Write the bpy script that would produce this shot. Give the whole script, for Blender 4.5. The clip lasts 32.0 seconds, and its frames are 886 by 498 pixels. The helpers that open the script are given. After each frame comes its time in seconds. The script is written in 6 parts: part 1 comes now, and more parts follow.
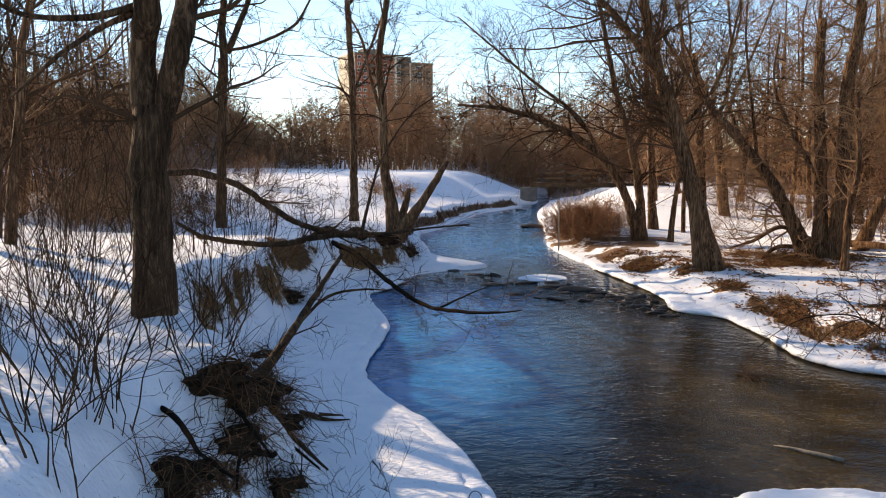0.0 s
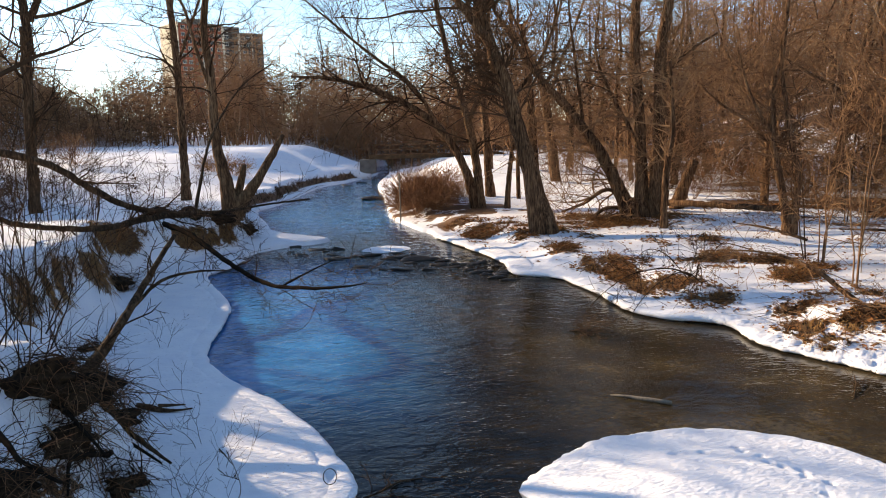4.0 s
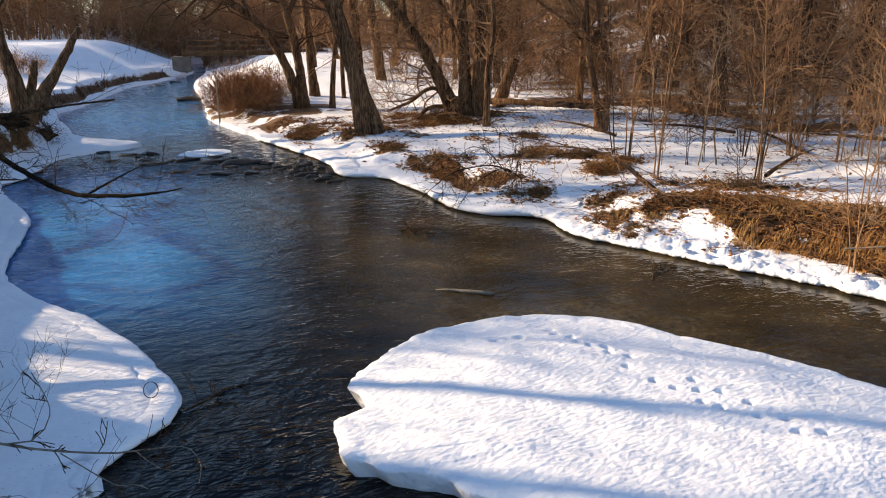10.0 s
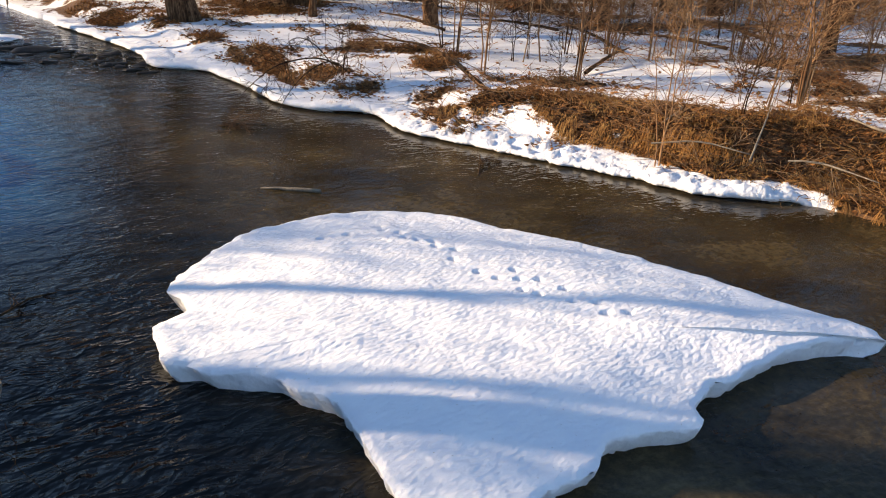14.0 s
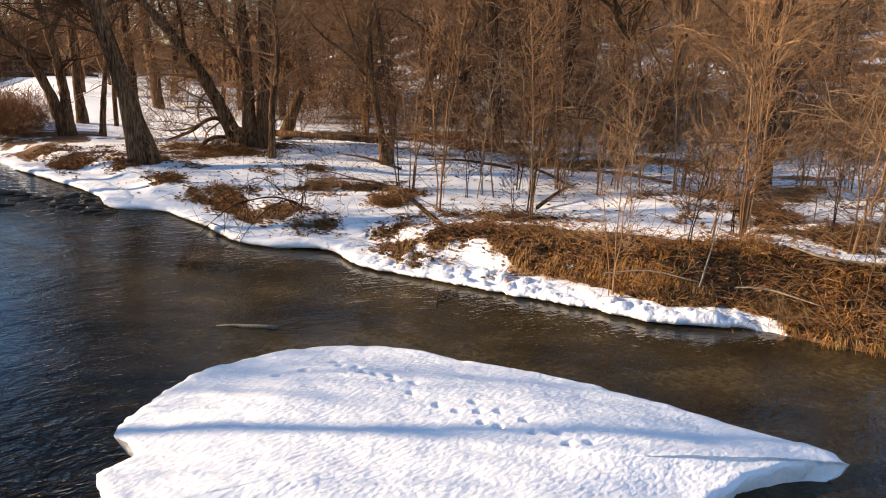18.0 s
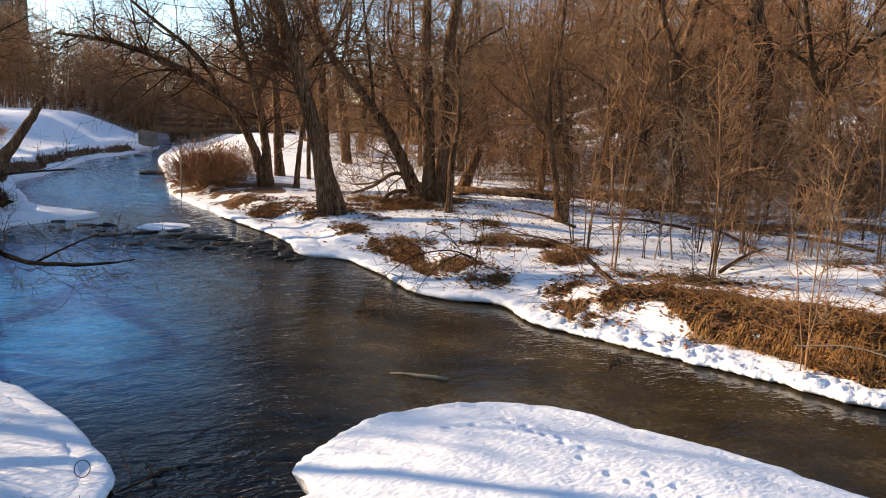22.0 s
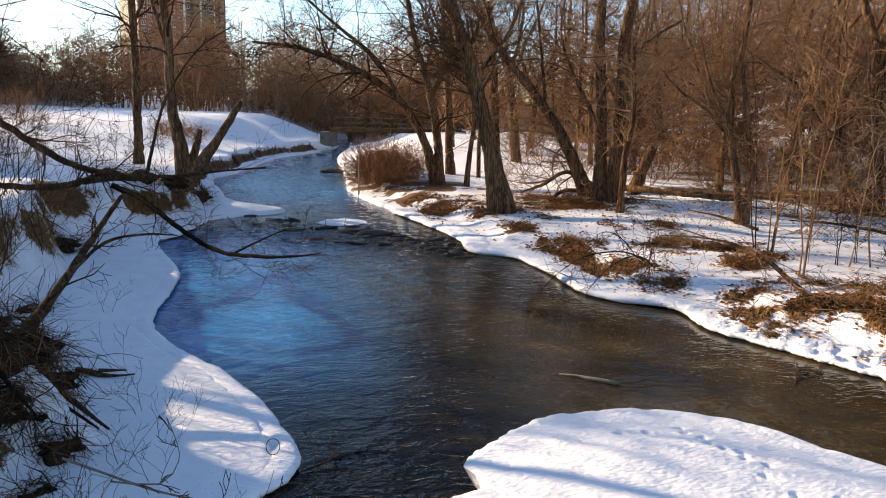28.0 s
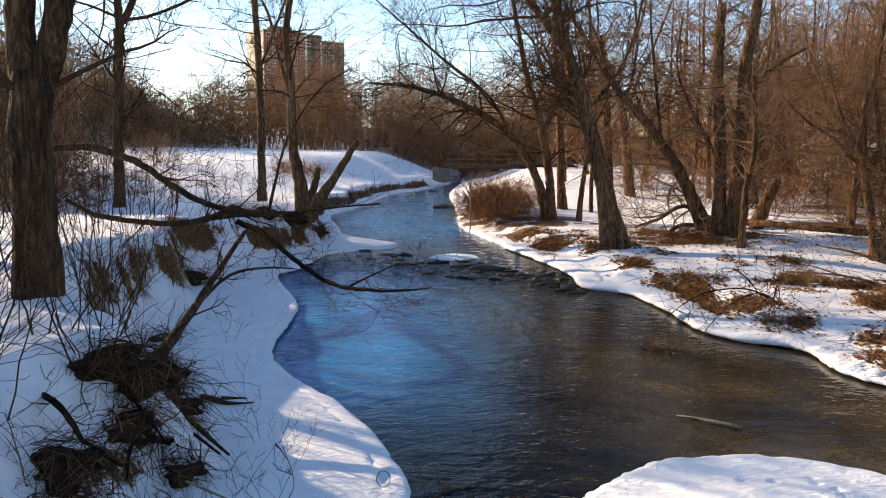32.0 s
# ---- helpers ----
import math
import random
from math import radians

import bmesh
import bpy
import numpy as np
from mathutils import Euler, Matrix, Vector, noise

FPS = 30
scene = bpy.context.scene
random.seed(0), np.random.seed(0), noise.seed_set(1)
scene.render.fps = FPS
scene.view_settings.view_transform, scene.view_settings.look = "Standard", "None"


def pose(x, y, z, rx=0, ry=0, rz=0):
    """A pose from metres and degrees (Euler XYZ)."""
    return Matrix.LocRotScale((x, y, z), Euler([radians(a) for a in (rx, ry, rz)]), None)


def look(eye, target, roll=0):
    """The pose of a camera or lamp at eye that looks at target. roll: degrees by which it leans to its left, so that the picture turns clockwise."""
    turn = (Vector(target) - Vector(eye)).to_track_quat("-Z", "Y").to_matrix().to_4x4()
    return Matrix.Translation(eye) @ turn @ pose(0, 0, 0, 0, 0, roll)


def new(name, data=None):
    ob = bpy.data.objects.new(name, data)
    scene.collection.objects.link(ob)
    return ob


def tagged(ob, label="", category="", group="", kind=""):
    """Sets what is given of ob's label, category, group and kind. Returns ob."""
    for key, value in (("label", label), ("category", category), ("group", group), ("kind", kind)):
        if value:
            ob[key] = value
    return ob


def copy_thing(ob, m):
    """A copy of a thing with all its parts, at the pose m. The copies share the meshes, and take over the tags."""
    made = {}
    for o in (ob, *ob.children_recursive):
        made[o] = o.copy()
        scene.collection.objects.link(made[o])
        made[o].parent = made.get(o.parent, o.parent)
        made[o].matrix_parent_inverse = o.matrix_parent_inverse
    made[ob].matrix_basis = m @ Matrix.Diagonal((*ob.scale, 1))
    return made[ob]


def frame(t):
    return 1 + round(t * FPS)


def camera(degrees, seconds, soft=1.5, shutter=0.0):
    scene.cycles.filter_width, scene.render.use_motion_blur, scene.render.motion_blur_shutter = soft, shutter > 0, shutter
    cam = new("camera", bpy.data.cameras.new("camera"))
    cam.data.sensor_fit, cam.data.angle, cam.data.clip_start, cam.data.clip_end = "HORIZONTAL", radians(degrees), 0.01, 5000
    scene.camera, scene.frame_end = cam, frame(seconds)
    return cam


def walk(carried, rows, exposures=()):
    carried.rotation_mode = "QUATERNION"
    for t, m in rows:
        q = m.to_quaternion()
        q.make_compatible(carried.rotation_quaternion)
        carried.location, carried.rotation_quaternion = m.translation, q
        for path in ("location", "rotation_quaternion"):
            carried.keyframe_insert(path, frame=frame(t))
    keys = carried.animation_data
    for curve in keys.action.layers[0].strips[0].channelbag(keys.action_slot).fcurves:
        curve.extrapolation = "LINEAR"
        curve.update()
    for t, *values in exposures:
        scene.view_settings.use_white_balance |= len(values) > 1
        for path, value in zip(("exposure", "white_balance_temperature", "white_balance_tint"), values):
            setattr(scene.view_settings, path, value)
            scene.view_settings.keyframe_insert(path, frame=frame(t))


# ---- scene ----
import collections

cam = camera(59.6, 32.0, soft=1.0)
PATH = [
    (0.0, -0.177, -0.027, 3.800, 83.80, 0.00, 0.00),
    (0.5, -0.199, -0.004, 3.793, 83.56, 0.01, -2.99),
    (1.0, -0.203, 0.045, 3.783, 83.28, -0.14, -4.79),
    (1.5, -0.192, 0.059, 3.782, 83.10, -0.13, -5.52),
    (2.0, -0.195, 0.064, 3.782, 82.72, 0.32, -6.49),
    (2.5, -0.194, 0.092, 3.774, 82.10, 0.71, -7.88),
    (3.0, -0.184, 0.098, 3.777, 81.80, 0.89, -9.55),
    (3.5, -0.178, 0.090, 3.776, 81.74, 1.16, -10.54),
    (4.0, -0.168, 0.100, 3.775, 81.65, 1.35, -11.86),
    (4.5, -0.166, 0.111, 3.773, 81.56, 1.21, -13.49),
    (6.5, -0.140, 0.119, 3.753, 80.12, 0.80, -17.87),
    (7.0, -0.127, 0.127, 3.752, 80.05, 0.54, -19.06),
    (7.5, -0.123, 0.128, 3.748, 79.97, 0.52, -20.26),
    (8.0, -0.116, 0.125, 3.747, 79.42, 0.48, -21.94),
    (8.5, -0.099, 0.107, 3.751, 78.47, 0.43, -22.87),
    (9.0, -0.088, 0.124, 3.737, 76.99, 0.63, -24.00),
    (9.5, -0.075, 0.117, 3.743, 75.32, 0.79, -24.36),
    (10.0, -0.057, 0.137, 3.736, 74.16, 0.67, -24.44),
    (10.5, -0.053, 0.136, 3.732, 72.96, 0.12, -24.84),
    (11.0, -0.041, 0.144, 3.729, 71.55, -0.40, -25.99),
    (11.5, -0.049, 0.123, 3.744, 70.29, -0.79, -27.01),
    (12.0, -0.033, 0.130, 3.736, 69.76, -0.86, -28.38),
    (12.5, -0.032, 0.138, 3.731, 69.68, -1.24, -29.60),
    (13.0, -0.022, 0.142, 3.734, 68.56, -1.45, -31.31),
    (13.5, 0.021, 0.167, 3.712, 66.96, -2.28, -34.42),
    (15.5, 0.077, 0.179, 3.652, 67.38, -2.29, -38.56),
    (16.0, 0.083, 0.166, 3.658, 69.54, -2.36, -39.89),
    (16.5, 0.087, 0.156, 3.668, 71.31, -2.44, -41.09),
    (17.0, 0.076, 0.151, 3.669, 73.31, -2.40, -41.13),
    (17.5, 0.066, 0.132, 3.677, 75.12, -2.44, -41.00),
    (18.0, 0.049, 0.124, 3.682, 76.85, -2.08, -39.58),
    (18.5, 0.044, 0.132, 3.686, 77.66, -1.99, -37.45),
    (19.0, 0.042, 0.143, 3.687, 78.43, -1.96, -36.07),
    (19.5, 0.033, 0.149, 3.699, 79.04, -1.76, -34.47),
    (20.0, 0.023, 0.142, 3.704, 79.54, -1.70, -32.68),
    (20.5, 0.007, 0.157, 3.693, 79.86, -1.92, -30.93),
    (21.0, 0.004, 0.162, 3.695, 79.99, -2.06, -29.10),
    (21.5, -0.000, 0.166, 3.689, 80.34, -2.23, -27.81),
    (22.0, -0.001, 0.179, 3.682, 80.53, -2.20, -26.81),
    (22.5, -0.006, 0.173, 3.681, 80.52, -2.10, -25.96),
    (23.0, -0.022, 0.169, 3.688, 80.63, -2.23, -24.76),
    (23.5, -0.030, 0.180, 3.679, 80.60, -2.40, -23.87),
    (24.0, -0.038, 0.175, 3.684, 80.72, -2.35, -22.83),
    (24.5, -0.040, 0.174, 3.689, 80.66, -2.26, -21.89),
    (25.0, -0.040, 0.189, 3.684, 80.59, -2.21, -21.11),
    (25.5, -0.049, 0.190, 3.694, 80.46, -2.15, -20.18),
    (27.5, -0.092, 0.190, 3.697, 80.10, -1.58, -15.77),
    (28.0, -0.103, 0.192, 3.698, 80.02, -1.44, -14.56),
    (28.5, -0.105, 0.208, 3.687, 79.98, -1.36, -13.71),
    (29.0, -0.098, 0.203, 3.686, 79.90, -1.23, -12.77),
    (29.5, -0.096, 0.211, 3.681, 79.83, -1.10, -11.81),
    (30.0, -0.104, 0.205, 3.692, 79.71, -1.03, -10.39),
    (30.5, -0.100, 0.205, 3.689, 80.17, -0.85, -9.29),
    (31.0, -0.105, 0.205, 3.687, 81.11, -0.69, -8.18),
    (31.5, -0.101, 0.200, 3.695, 81.98, -0.56, -7.26),
    (32.0, -0.097, 0.197, 3.690, 82.49, -0.46, -6.40),
]
walk(cam, [(t, pose(x, y, z, rx, ry, rz)) for t, x, y, z, rx, ry, rz in PATH],
     [(0.0, 1.10, 8100, 15), (32.0, 1.10, 8100, 15)])
# ---- world, sun and exposure ----
SUN_AZ, SUN_EL = radians(138.0), radians(19.4)
world = bpy.data.worlds.new("winter_sky")
scene.world = world
world.use_nodes = True
wn = world.node_tree.nodes
sky = wn.new("ShaderNodeTexSky")
sky.sky_type = "NISHITA"
sky.sun_disc = False
sky.sun_elevation = SUN_EL
sky.sun_rotation = radians(90) - SUN_AZ
sky.dust_density = 0.0
sky.air_density = 0.85
sky.ozone_density = 3.0
wn["Background"].inputs["Strength"].default_value = 0.145
tone = wn.new("ShaderNodeHueSaturation")
tone.inputs["Saturation"].default_value, tone.inputs["Value"].default_value = 1.06, 1.0
world.node_tree.links.new(sky.outputs["Color"], tone.inputs["Color"])
world.node_tree.links.new(tone.outputs["Color"], wn["Background"].inputs["Color"])
sun_data = bpy.data.lights.new("sun", "SUN")
sun_data.energy, sun_data.angle, sun_data.color = 4.55, radians(0.6), (1.0, 0.87, 0.69)
sun = new("sun", sun_data)
SUN_WAY = Vector((math.cos(SUN_AZ) * math.cos(SUN_EL), math.sin(SUN_AZ) * math.cos(SUN_EL), math.sin(SUN_EL)))
sun.matrix_world = look(SUN_WAY * 60, (0, 0, 0))

# ---- materials ----
def material(name, build):
    m = bpy.data.materials.new(name)
    m.use_nodes = True
    nt = m.node_tree
    build(nt, nt.nodes["Principled BSDF"])
    return m


def coords(nt, scale=(1, 1, 1), kind="Object", turn=0.0):
    tc, mp = nt.nodes.new("ShaderNodeTexCoord"), nt.nodes.new("ShaderNodeMapping")
    mp.inputs["Scale"].default_value = scale
    mp.inputs["Rotation"].default_value = (0, 0, radians(turn))
    nt.links.new(tc.outputs[kind], mp.inputs["Vector"])
    return mp.outputs["Vector"]


def noise(nt, vec, scale, detail=4.0, rough=0.55, distort=0.0):
    n = nt.nodes.new("ShaderNodeTexNoise")
    n.inputs["Scale"].default_value, n.inputs["Detail"].default_value = scale, detail
    n.inputs["Roughness"].default_value, n.inputs["Distortion"].default_value = rough, distort
    nt.links.new(vec, n.inputs["Vector"])
    return n.outputs["Fac"]


def ramp(nt, fac, stops):
    r = nt.nodes.new("ShaderNodeValToRGB")
    e = r.color_ramp.elements
    while len(e) < len(stops):
        e.new(0.5)
    for el, (p, c) in zip(e, stops):
        el.position, el.color = p, (*c, 1)
    nt.links.new(fac, r.inputs["Fac"])
    return r.outputs["Color"]


def math_node(nt, op, a, b):
    n = nt.nodes.new("ShaderNodeMath")
    n.operation = op
    for i, v in enumerate((a, b)):
        if isinstance(v, (int, float)):
            n.inputs[i].default_value = v
        else:
            nt.links.new(v, n.inputs[i])
    return n.outputs["Value"]


def mix(nt, fac, a, b):
    n = nt.nodes.new("ShaderNodeMix")
    n.data_type = "RGBA"
    for sock, v in ((n.inputs["Factor"], fac), (n.inputs["A"], a), (n.inputs["B"], b)):
        if isinstance(v, tuple):
            sock.default_value = (*v, 1)
        elif isinstance(v, (int, float)):
            sock.default_value = v
        else:
            nt.links.new(v, sock)
    return n.outputs["Result"]


def bump(nt, bsdf, height, strength, distance):
    b = nt.nodes.new("ShaderNodeBump")
    b.inputs["Strength"].default_value, b.inputs["Distance"].default_value = strength, distance
    nt.links.new(height, b.inputs["Height"])
    nt.links.new(b.outputs["Normal"], bsdf.inputs["Normal"])


def mottled(name, stops, scale=(1, 1, 1), grain=6.0, rough=0.9, depth=0.01, strength=0.6, vary=0.0, gloss=0.08):
    def build(nt, p):
        vec = coords(nt, scale)
        n1, n2 = noise(nt, vec, grain), noise(nt, vec, grain * 0.17, 2.0)
        fac = math_node(nt, "ADD", math_node(nt, "MULTIPLY", n1, 0.6), math_node(nt, "MULTIPLY", n2, 0.4))
        if vary:
            oi = nt.nodes.new("ShaderNodeObjectInfo")
            fac = math_node(nt, "ADD", fac, math_node(nt, "MULTIPLY", math_node(nt, "SUBTRACT", oi.outputs["Random"], 0.5), vary))
        nt.links.new(ramp(nt, fac, stops), p.inputs["Base Color"])
        p.inputs["Roughness"].default_value = rough
        p.inputs["Specular IOR Level"].default_value = gloss
        bump(nt, p, n1, strength, depth)
    return material(name, build)


def snow_nodes(nt, p):
    vec = coords(nt)
    n1, n2, n3 = noise(nt, vec, 14.0, 5.0), noise(nt, vec, 2.2, 3.0), noise(nt, vec, 90.0, 2.0)
    col = ramp(nt, n2, [(0.3, (0.74, 0.76, 0.80)), (0.65, (0.83, 0.835, 0.845))])
    cups = noise(nt, coords(nt, (5.2, 9.0, 7.0), "Object", 40.0), 2.3, 1.0, 0.4, 0.1)
    h = math_node(nt, "ADD", math_node(nt, "MULTIPLY", n1, 0.45), math_node(nt, "MULTIPLY", cups, 1.7))
    h = math_node(nt, "ADD", math_node(nt, "ADD", h, math_node(nt, "MULTIPLY", n2, 1.2)), math_node(nt, "MULTIPLY", n3, 0.3))
    bump(nt, p, h, 0.36, 0.035)
    p.inputs["Roughness"].default_value = 0.75
    p.inputs["Specular IOR Level"].default_value = 0.25
    return vec, col


def snow_build(nt, p):
    vec, col = snow_nodes(nt, p)
    specks = ramp(nt, noise(nt, vec, 38.0, 2.0), [(0.72, (0, 0, 0)), (0.76, (1, 1, 1))])
    nt.links.new(mix(nt, specks, col, (0.45, 0.38, 0.3)), p.inputs["Base Color"])


def ground_build(nt, p):
    vec, col = snow_nodes(nt, p)
    at = nt.nodes.new("ShaderNodeAttribute")
    at.attribute_name = "litter"
    edge = math_node(nt, "ADD", at.outputs["Fac"], math_node(nt, "MULTIPLY", math_node(nt, "SUBTRACT", noise(nt, vec, 5.0, 6.0, 0.7), 0.5), 1.1))
    mask = ramp(nt, edge, [(0.44, (0, 0, 0)), (0.54, (1, 1, 1))])
    leaf = ramp(nt, noise(nt, vec, 26.0, 5.0, 0.7), [(0.30, (0.02, 0.012, 0.008)), (0.46, (0.10, 0.048, 0.022)), (0.6, (0.21, 0.105, 0.042)), (0.78, (0.36, 0.22, 0.105))])
    specks = ramp(nt, noise(nt, vec, 30.0, 2.0), [(0.69, (0, 0, 0)), (0.74, (1, 1, 1))])
    col = mix(nt, specks, col, (0.30, 0.22, 0.15))
    nt.links.new(mix(nt, mask, col, leaf), p.inputs["Base Color"])


def water_build(nt, p):
    vec = coords(nt, (0.75, 1.25, 1.0), "Object", -12.0)
    fine, mid = noise(nt, vec, 12.0, 2.0, 0.5, 0.6), noise(nt, vec, 3.3, 2.5, 0.45, 0.8)
    wide = noise(nt, coords(nt), 0.45, 2.0)
    h = math_node(nt, "ADD", math_node(nt, "MULTIPLY", fine, 0.30), math_node(nt, "MULTIPLY", mid, 0.75))
    h = math_node(nt, "MULTIPLY", h, math_node(nt, "ADD", math_node(nt, "MULTIPLY", wide, 1.6), 0.05))
    rif, calm = nt.nodes.new("ShaderNodeAttribute"), nt.nodes.new("ShaderNodeAttribute")
    rif.attribute_name, calm.attribute_name = "riffle", "shallow"
    h = math_node(nt, "MULTIPLY", h, math_node(nt, "SUBTRACT", 1.0, math_node(nt, "MULTIPLY", calm.outputs["Fac"], 0.45)))
    h = math_node(nt, "MULTIPLY", h, math_node(nt, "SUBTRACT", 1.0, math_node(nt, "MULTIPLY", rif.outputs["Fac"], 0.45)))
    # broken water: sharp-crested wavelets
    chop = noise(nt, coords(nt, (1.0, 1.7, 1.0), "Object", 20.0), 1.9, 3.0, 0.55, 0.3)
    crest = math_node(nt, "SUBTRACT", 1.0, math_node(nt, "ABSOLUTE", math_node(nt, "MULTIPLY", math_node(nt, "SUBTRACT", chop, 0.5), 4.0), 0.0))
    h = math_node(nt, "ADD", h, math_node(nt, "MULTIPLY", math_node(nt, "MULTIPLY", crest, rif.outputs["Fac"]), 1.35))
    bump(nt, p, h, 0.85, 0.05)
    bed = noise(nt, coords(nt), 0.55, 5.0, 0.6)
    pebble = noise(nt, coords(nt), 11.0, 5.0, 0.7)
    fac = math_node(nt, "ADD", math_node(nt, "MULTIPLY", bed, 0.6), math_node(nt, "MULTIPLY", pebble, 0.4))
    sky_patch = nt.nodes.new("ShaderNodeAttribute")
    sky_patch.attribute_name = "sky_patch"
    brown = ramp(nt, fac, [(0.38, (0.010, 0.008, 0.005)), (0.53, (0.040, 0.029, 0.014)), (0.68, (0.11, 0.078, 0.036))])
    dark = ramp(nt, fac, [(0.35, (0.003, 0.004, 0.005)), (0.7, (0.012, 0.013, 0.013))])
    # blue of the reflected sky, put into the water's base colour
    sky_blue = ramp(nt, fac, [(0.35, (0.006, 0.075, 0.19)), (0.7, (0.012, 0.22, 0.52))])
    body = mix(nt, sky_patch.outputs["Fac"], dark, sky_blue)
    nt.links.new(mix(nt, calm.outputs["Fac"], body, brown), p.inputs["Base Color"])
    p.inputs["Roughness"].default_value = 0.03
    p.inputs["IOR"].default_value = 1.33
    p.inputs["Specular IOR Level"].default_value = 0.26


SNOW = material("snow", snow_build)
GROUND = material("snow_and_leaf_litter", ground_build)
WATER = material("stream_water", water_build)
BARK = mottled("grey_brown_bark", [(0.36, (0.018, 0.009, 0.005)), (0.5, (0.115, 0.060, 0.031)), (0.66, (0.28, 0.165, 0.09))], (7, 7, 1.0), 3.5, 0.92, 0.05, 1.0)
BARK_DARK = mottled("dark_brown_bark", [(0.34, (0.010, 0.006, 0.004)), (0.5, (0.05, 0.029, 0.016)), (0.66, (0.16, 0.095, 0.055))], (7, 7, 1.0), 3.5, 0.9, 0.05, 1.0)
# near black, since shade on the overhanging wood is put into the colour
BARK_BLACK = mottled("shade_black_bark", [(0.3, (0.006, 0.005, 0.004)), (0.7, (0.026, 0.019, 0.014))], (4, 4, 2), 4.0, 0.9, 0.01, 0.7, 0.0, 0.0)
TWIG = mottled("brown_twig", [(0.3, (0.125, 0.063, 0.031)), (0.7, (0.35, 0.20, 0.105))], (1, 1, 1), 3.0, 0.85, 0.004, 0.3, 0.25)
PALE = mottled("pale_tan_shoot", [(0.25, (0.10, 0.062, 0.038)), (0.5, (0.21, 0.138, 0.085)), (0.75, (0.38, 0.27, 0.175))], (1, 1, 1), 2.5, 0.85, 0.004, 0.3, 0.3)
TWIG_DARK = mottled("dark_twig", [(0.3, (0.026, 0.015, 0.009)), (0.7, (0.105, 0.062, 0.037))], (1, 1, 1), 3.0, 0.9, 0.004, 0.3, 0.2, 0.0)
# lighter copy of TWIG: sunlight on the far woods is put into the colour
FAR_TWIG = mottled("sunlit_brown_twig", [(0.3, (0.19, 0.096, 0.050)), (0.7, (0.44, 0.255, 0.14))], (1, 1, 1), 0.6, 0.9, 0.004, 0.2)
RUST = mottled("rust_brown_shoot", [(0.25, (0.085, 0.038, 0.019)), (0.5, (0.195, 0.092, 0.046)), (0.75, (0.36, 0.21, 0.115))], (1, 1, 1), 2.0, 0.85, 0.004, 0.3, 0.35)
STRAW = mottled("dry_grass", [(0.25, (0.12, 0.05, 0.017)), (0.5, (0.31, 0.15, 0.05)), (0.75, (0.54, 0.34, 0.14))], (1, 1, 1), 5.0, 0.8, 0.003, 0.3)
LEAF = mottled("dead_leaf", [(0.25, (0.10, 0.038, 0.016)), (0.5, (0.27, 0.115, 0.042)), (0.75, (0.44, 0.24, 0.10))], (1, 1, 1), 9.0, 0.75, 0.003, 0.3)
EARTH = mottled("dark_earth", [(0.3, (0.028, 0.016, 0.009)), (0.5, (0.09, 0.053, 0.028)), (0.72, (0.22, 0.135, 0.07))], (1, 1, 1), 9.0, 0.95, 0.04, 1.0)
# earth darkened to stand for the shaded hollows of the undercut bank
DARK_EARTH = mottled("shaded_dark_earth", [(0.3, (0.006, 0.004, 0.003)), (0.5, (0.022, 0.013, 0.008)), (0.72, (0.085, 0.048, 0.024))], (1, 1, 1), 9.0, 0.95, 0.05, 1.0)
STONE = mottled("wet_stone", [(0.3, (0.010, 0.008, 0.007)), (0.7, (0.05, 0.04, 0.032))], (1, 1, 1), 6.0, 0.6, 0.03, 0.8, 0.0, 0.2)
WOOD = mottled("weathered_wood", [(0.3, (0.10, 0.08, 0.06)), (0.7, (0.30, 0.25, 0.19))], (9, 9, 1), 3.0, 0.85, 0.01, 0.6)
CONCRETE = mottled("stained_concrete", [(0.3, (0.10, 0.085, 0.07)), (0.7, (0.24, 0.21, 0.18))], (1, 1, 1), 2.0, 0.9, 0.01, 0.4)
CREAM = mottled("cream_wall", [(0.3, (0.62, 0.54, 0.42)), (0.7, (0.72, 0.64, 0.5))], (1, 1, 1), 0.3, 0.85, 0.01, 0.2)
BRICK = mottled("red_brick", [(0.3, (0.30, 0.085, 0.052)), (0.7, (0.42, 0.135, 0.082))], (1, 1, 1), 0.8, 0.88, 0.01, 0.2)
# grey wall, with shade on the tower's right half darkened into the colour
GREYWALL = mottled("grey_brown_wall", [(0.3, (0.075, 0.06, 0.052)), (0.7, (0.12, 0.098, 0.086))], (1, 1, 1), 0.5, 0.88, 0.01, 0.2)


def glass_build(nt, p):
    p.inputs["Base Color"].default_value = (0.03, 0.035, 0.045, 1)
    p.inputs["Roughness"].default_value = 0.08


GLASS = material("window_glass", glass_build)

# ---- helpers of this scene ----


def mesh_object(name, verts, faces, mat, parent=None, label="", kind="", smooth=True):
    me = bpy.data.meshes.new(name)
    me.from_pydata([tuple(v) for v in verts] if not isinstance(verts, list) else verts, [], faces)
    me.materials.append(mat)
    if smooth:
        me.polygons.foreach_set("use_smooth", [True] * len(me.polygons))
    ob = new(name, me)
    if parent:
        ob.parent = parent
    return tagged(ob, label, kind=kind)


def part(name, bm, mat, parent, label=""):
    me = bpy.data.meshes.new(name)
    bm.to_mesh(me)
    bm.free()
    me.materials.append(mat)
    ob = new(name, me)
    ob.parent = parent
    return tagged(ob, label)


def empty(name, x, y, z, label, category, group=""):
    ob = new(name)
    ob.location = (x, y, z)
    return tagged(ob, label, category, group)


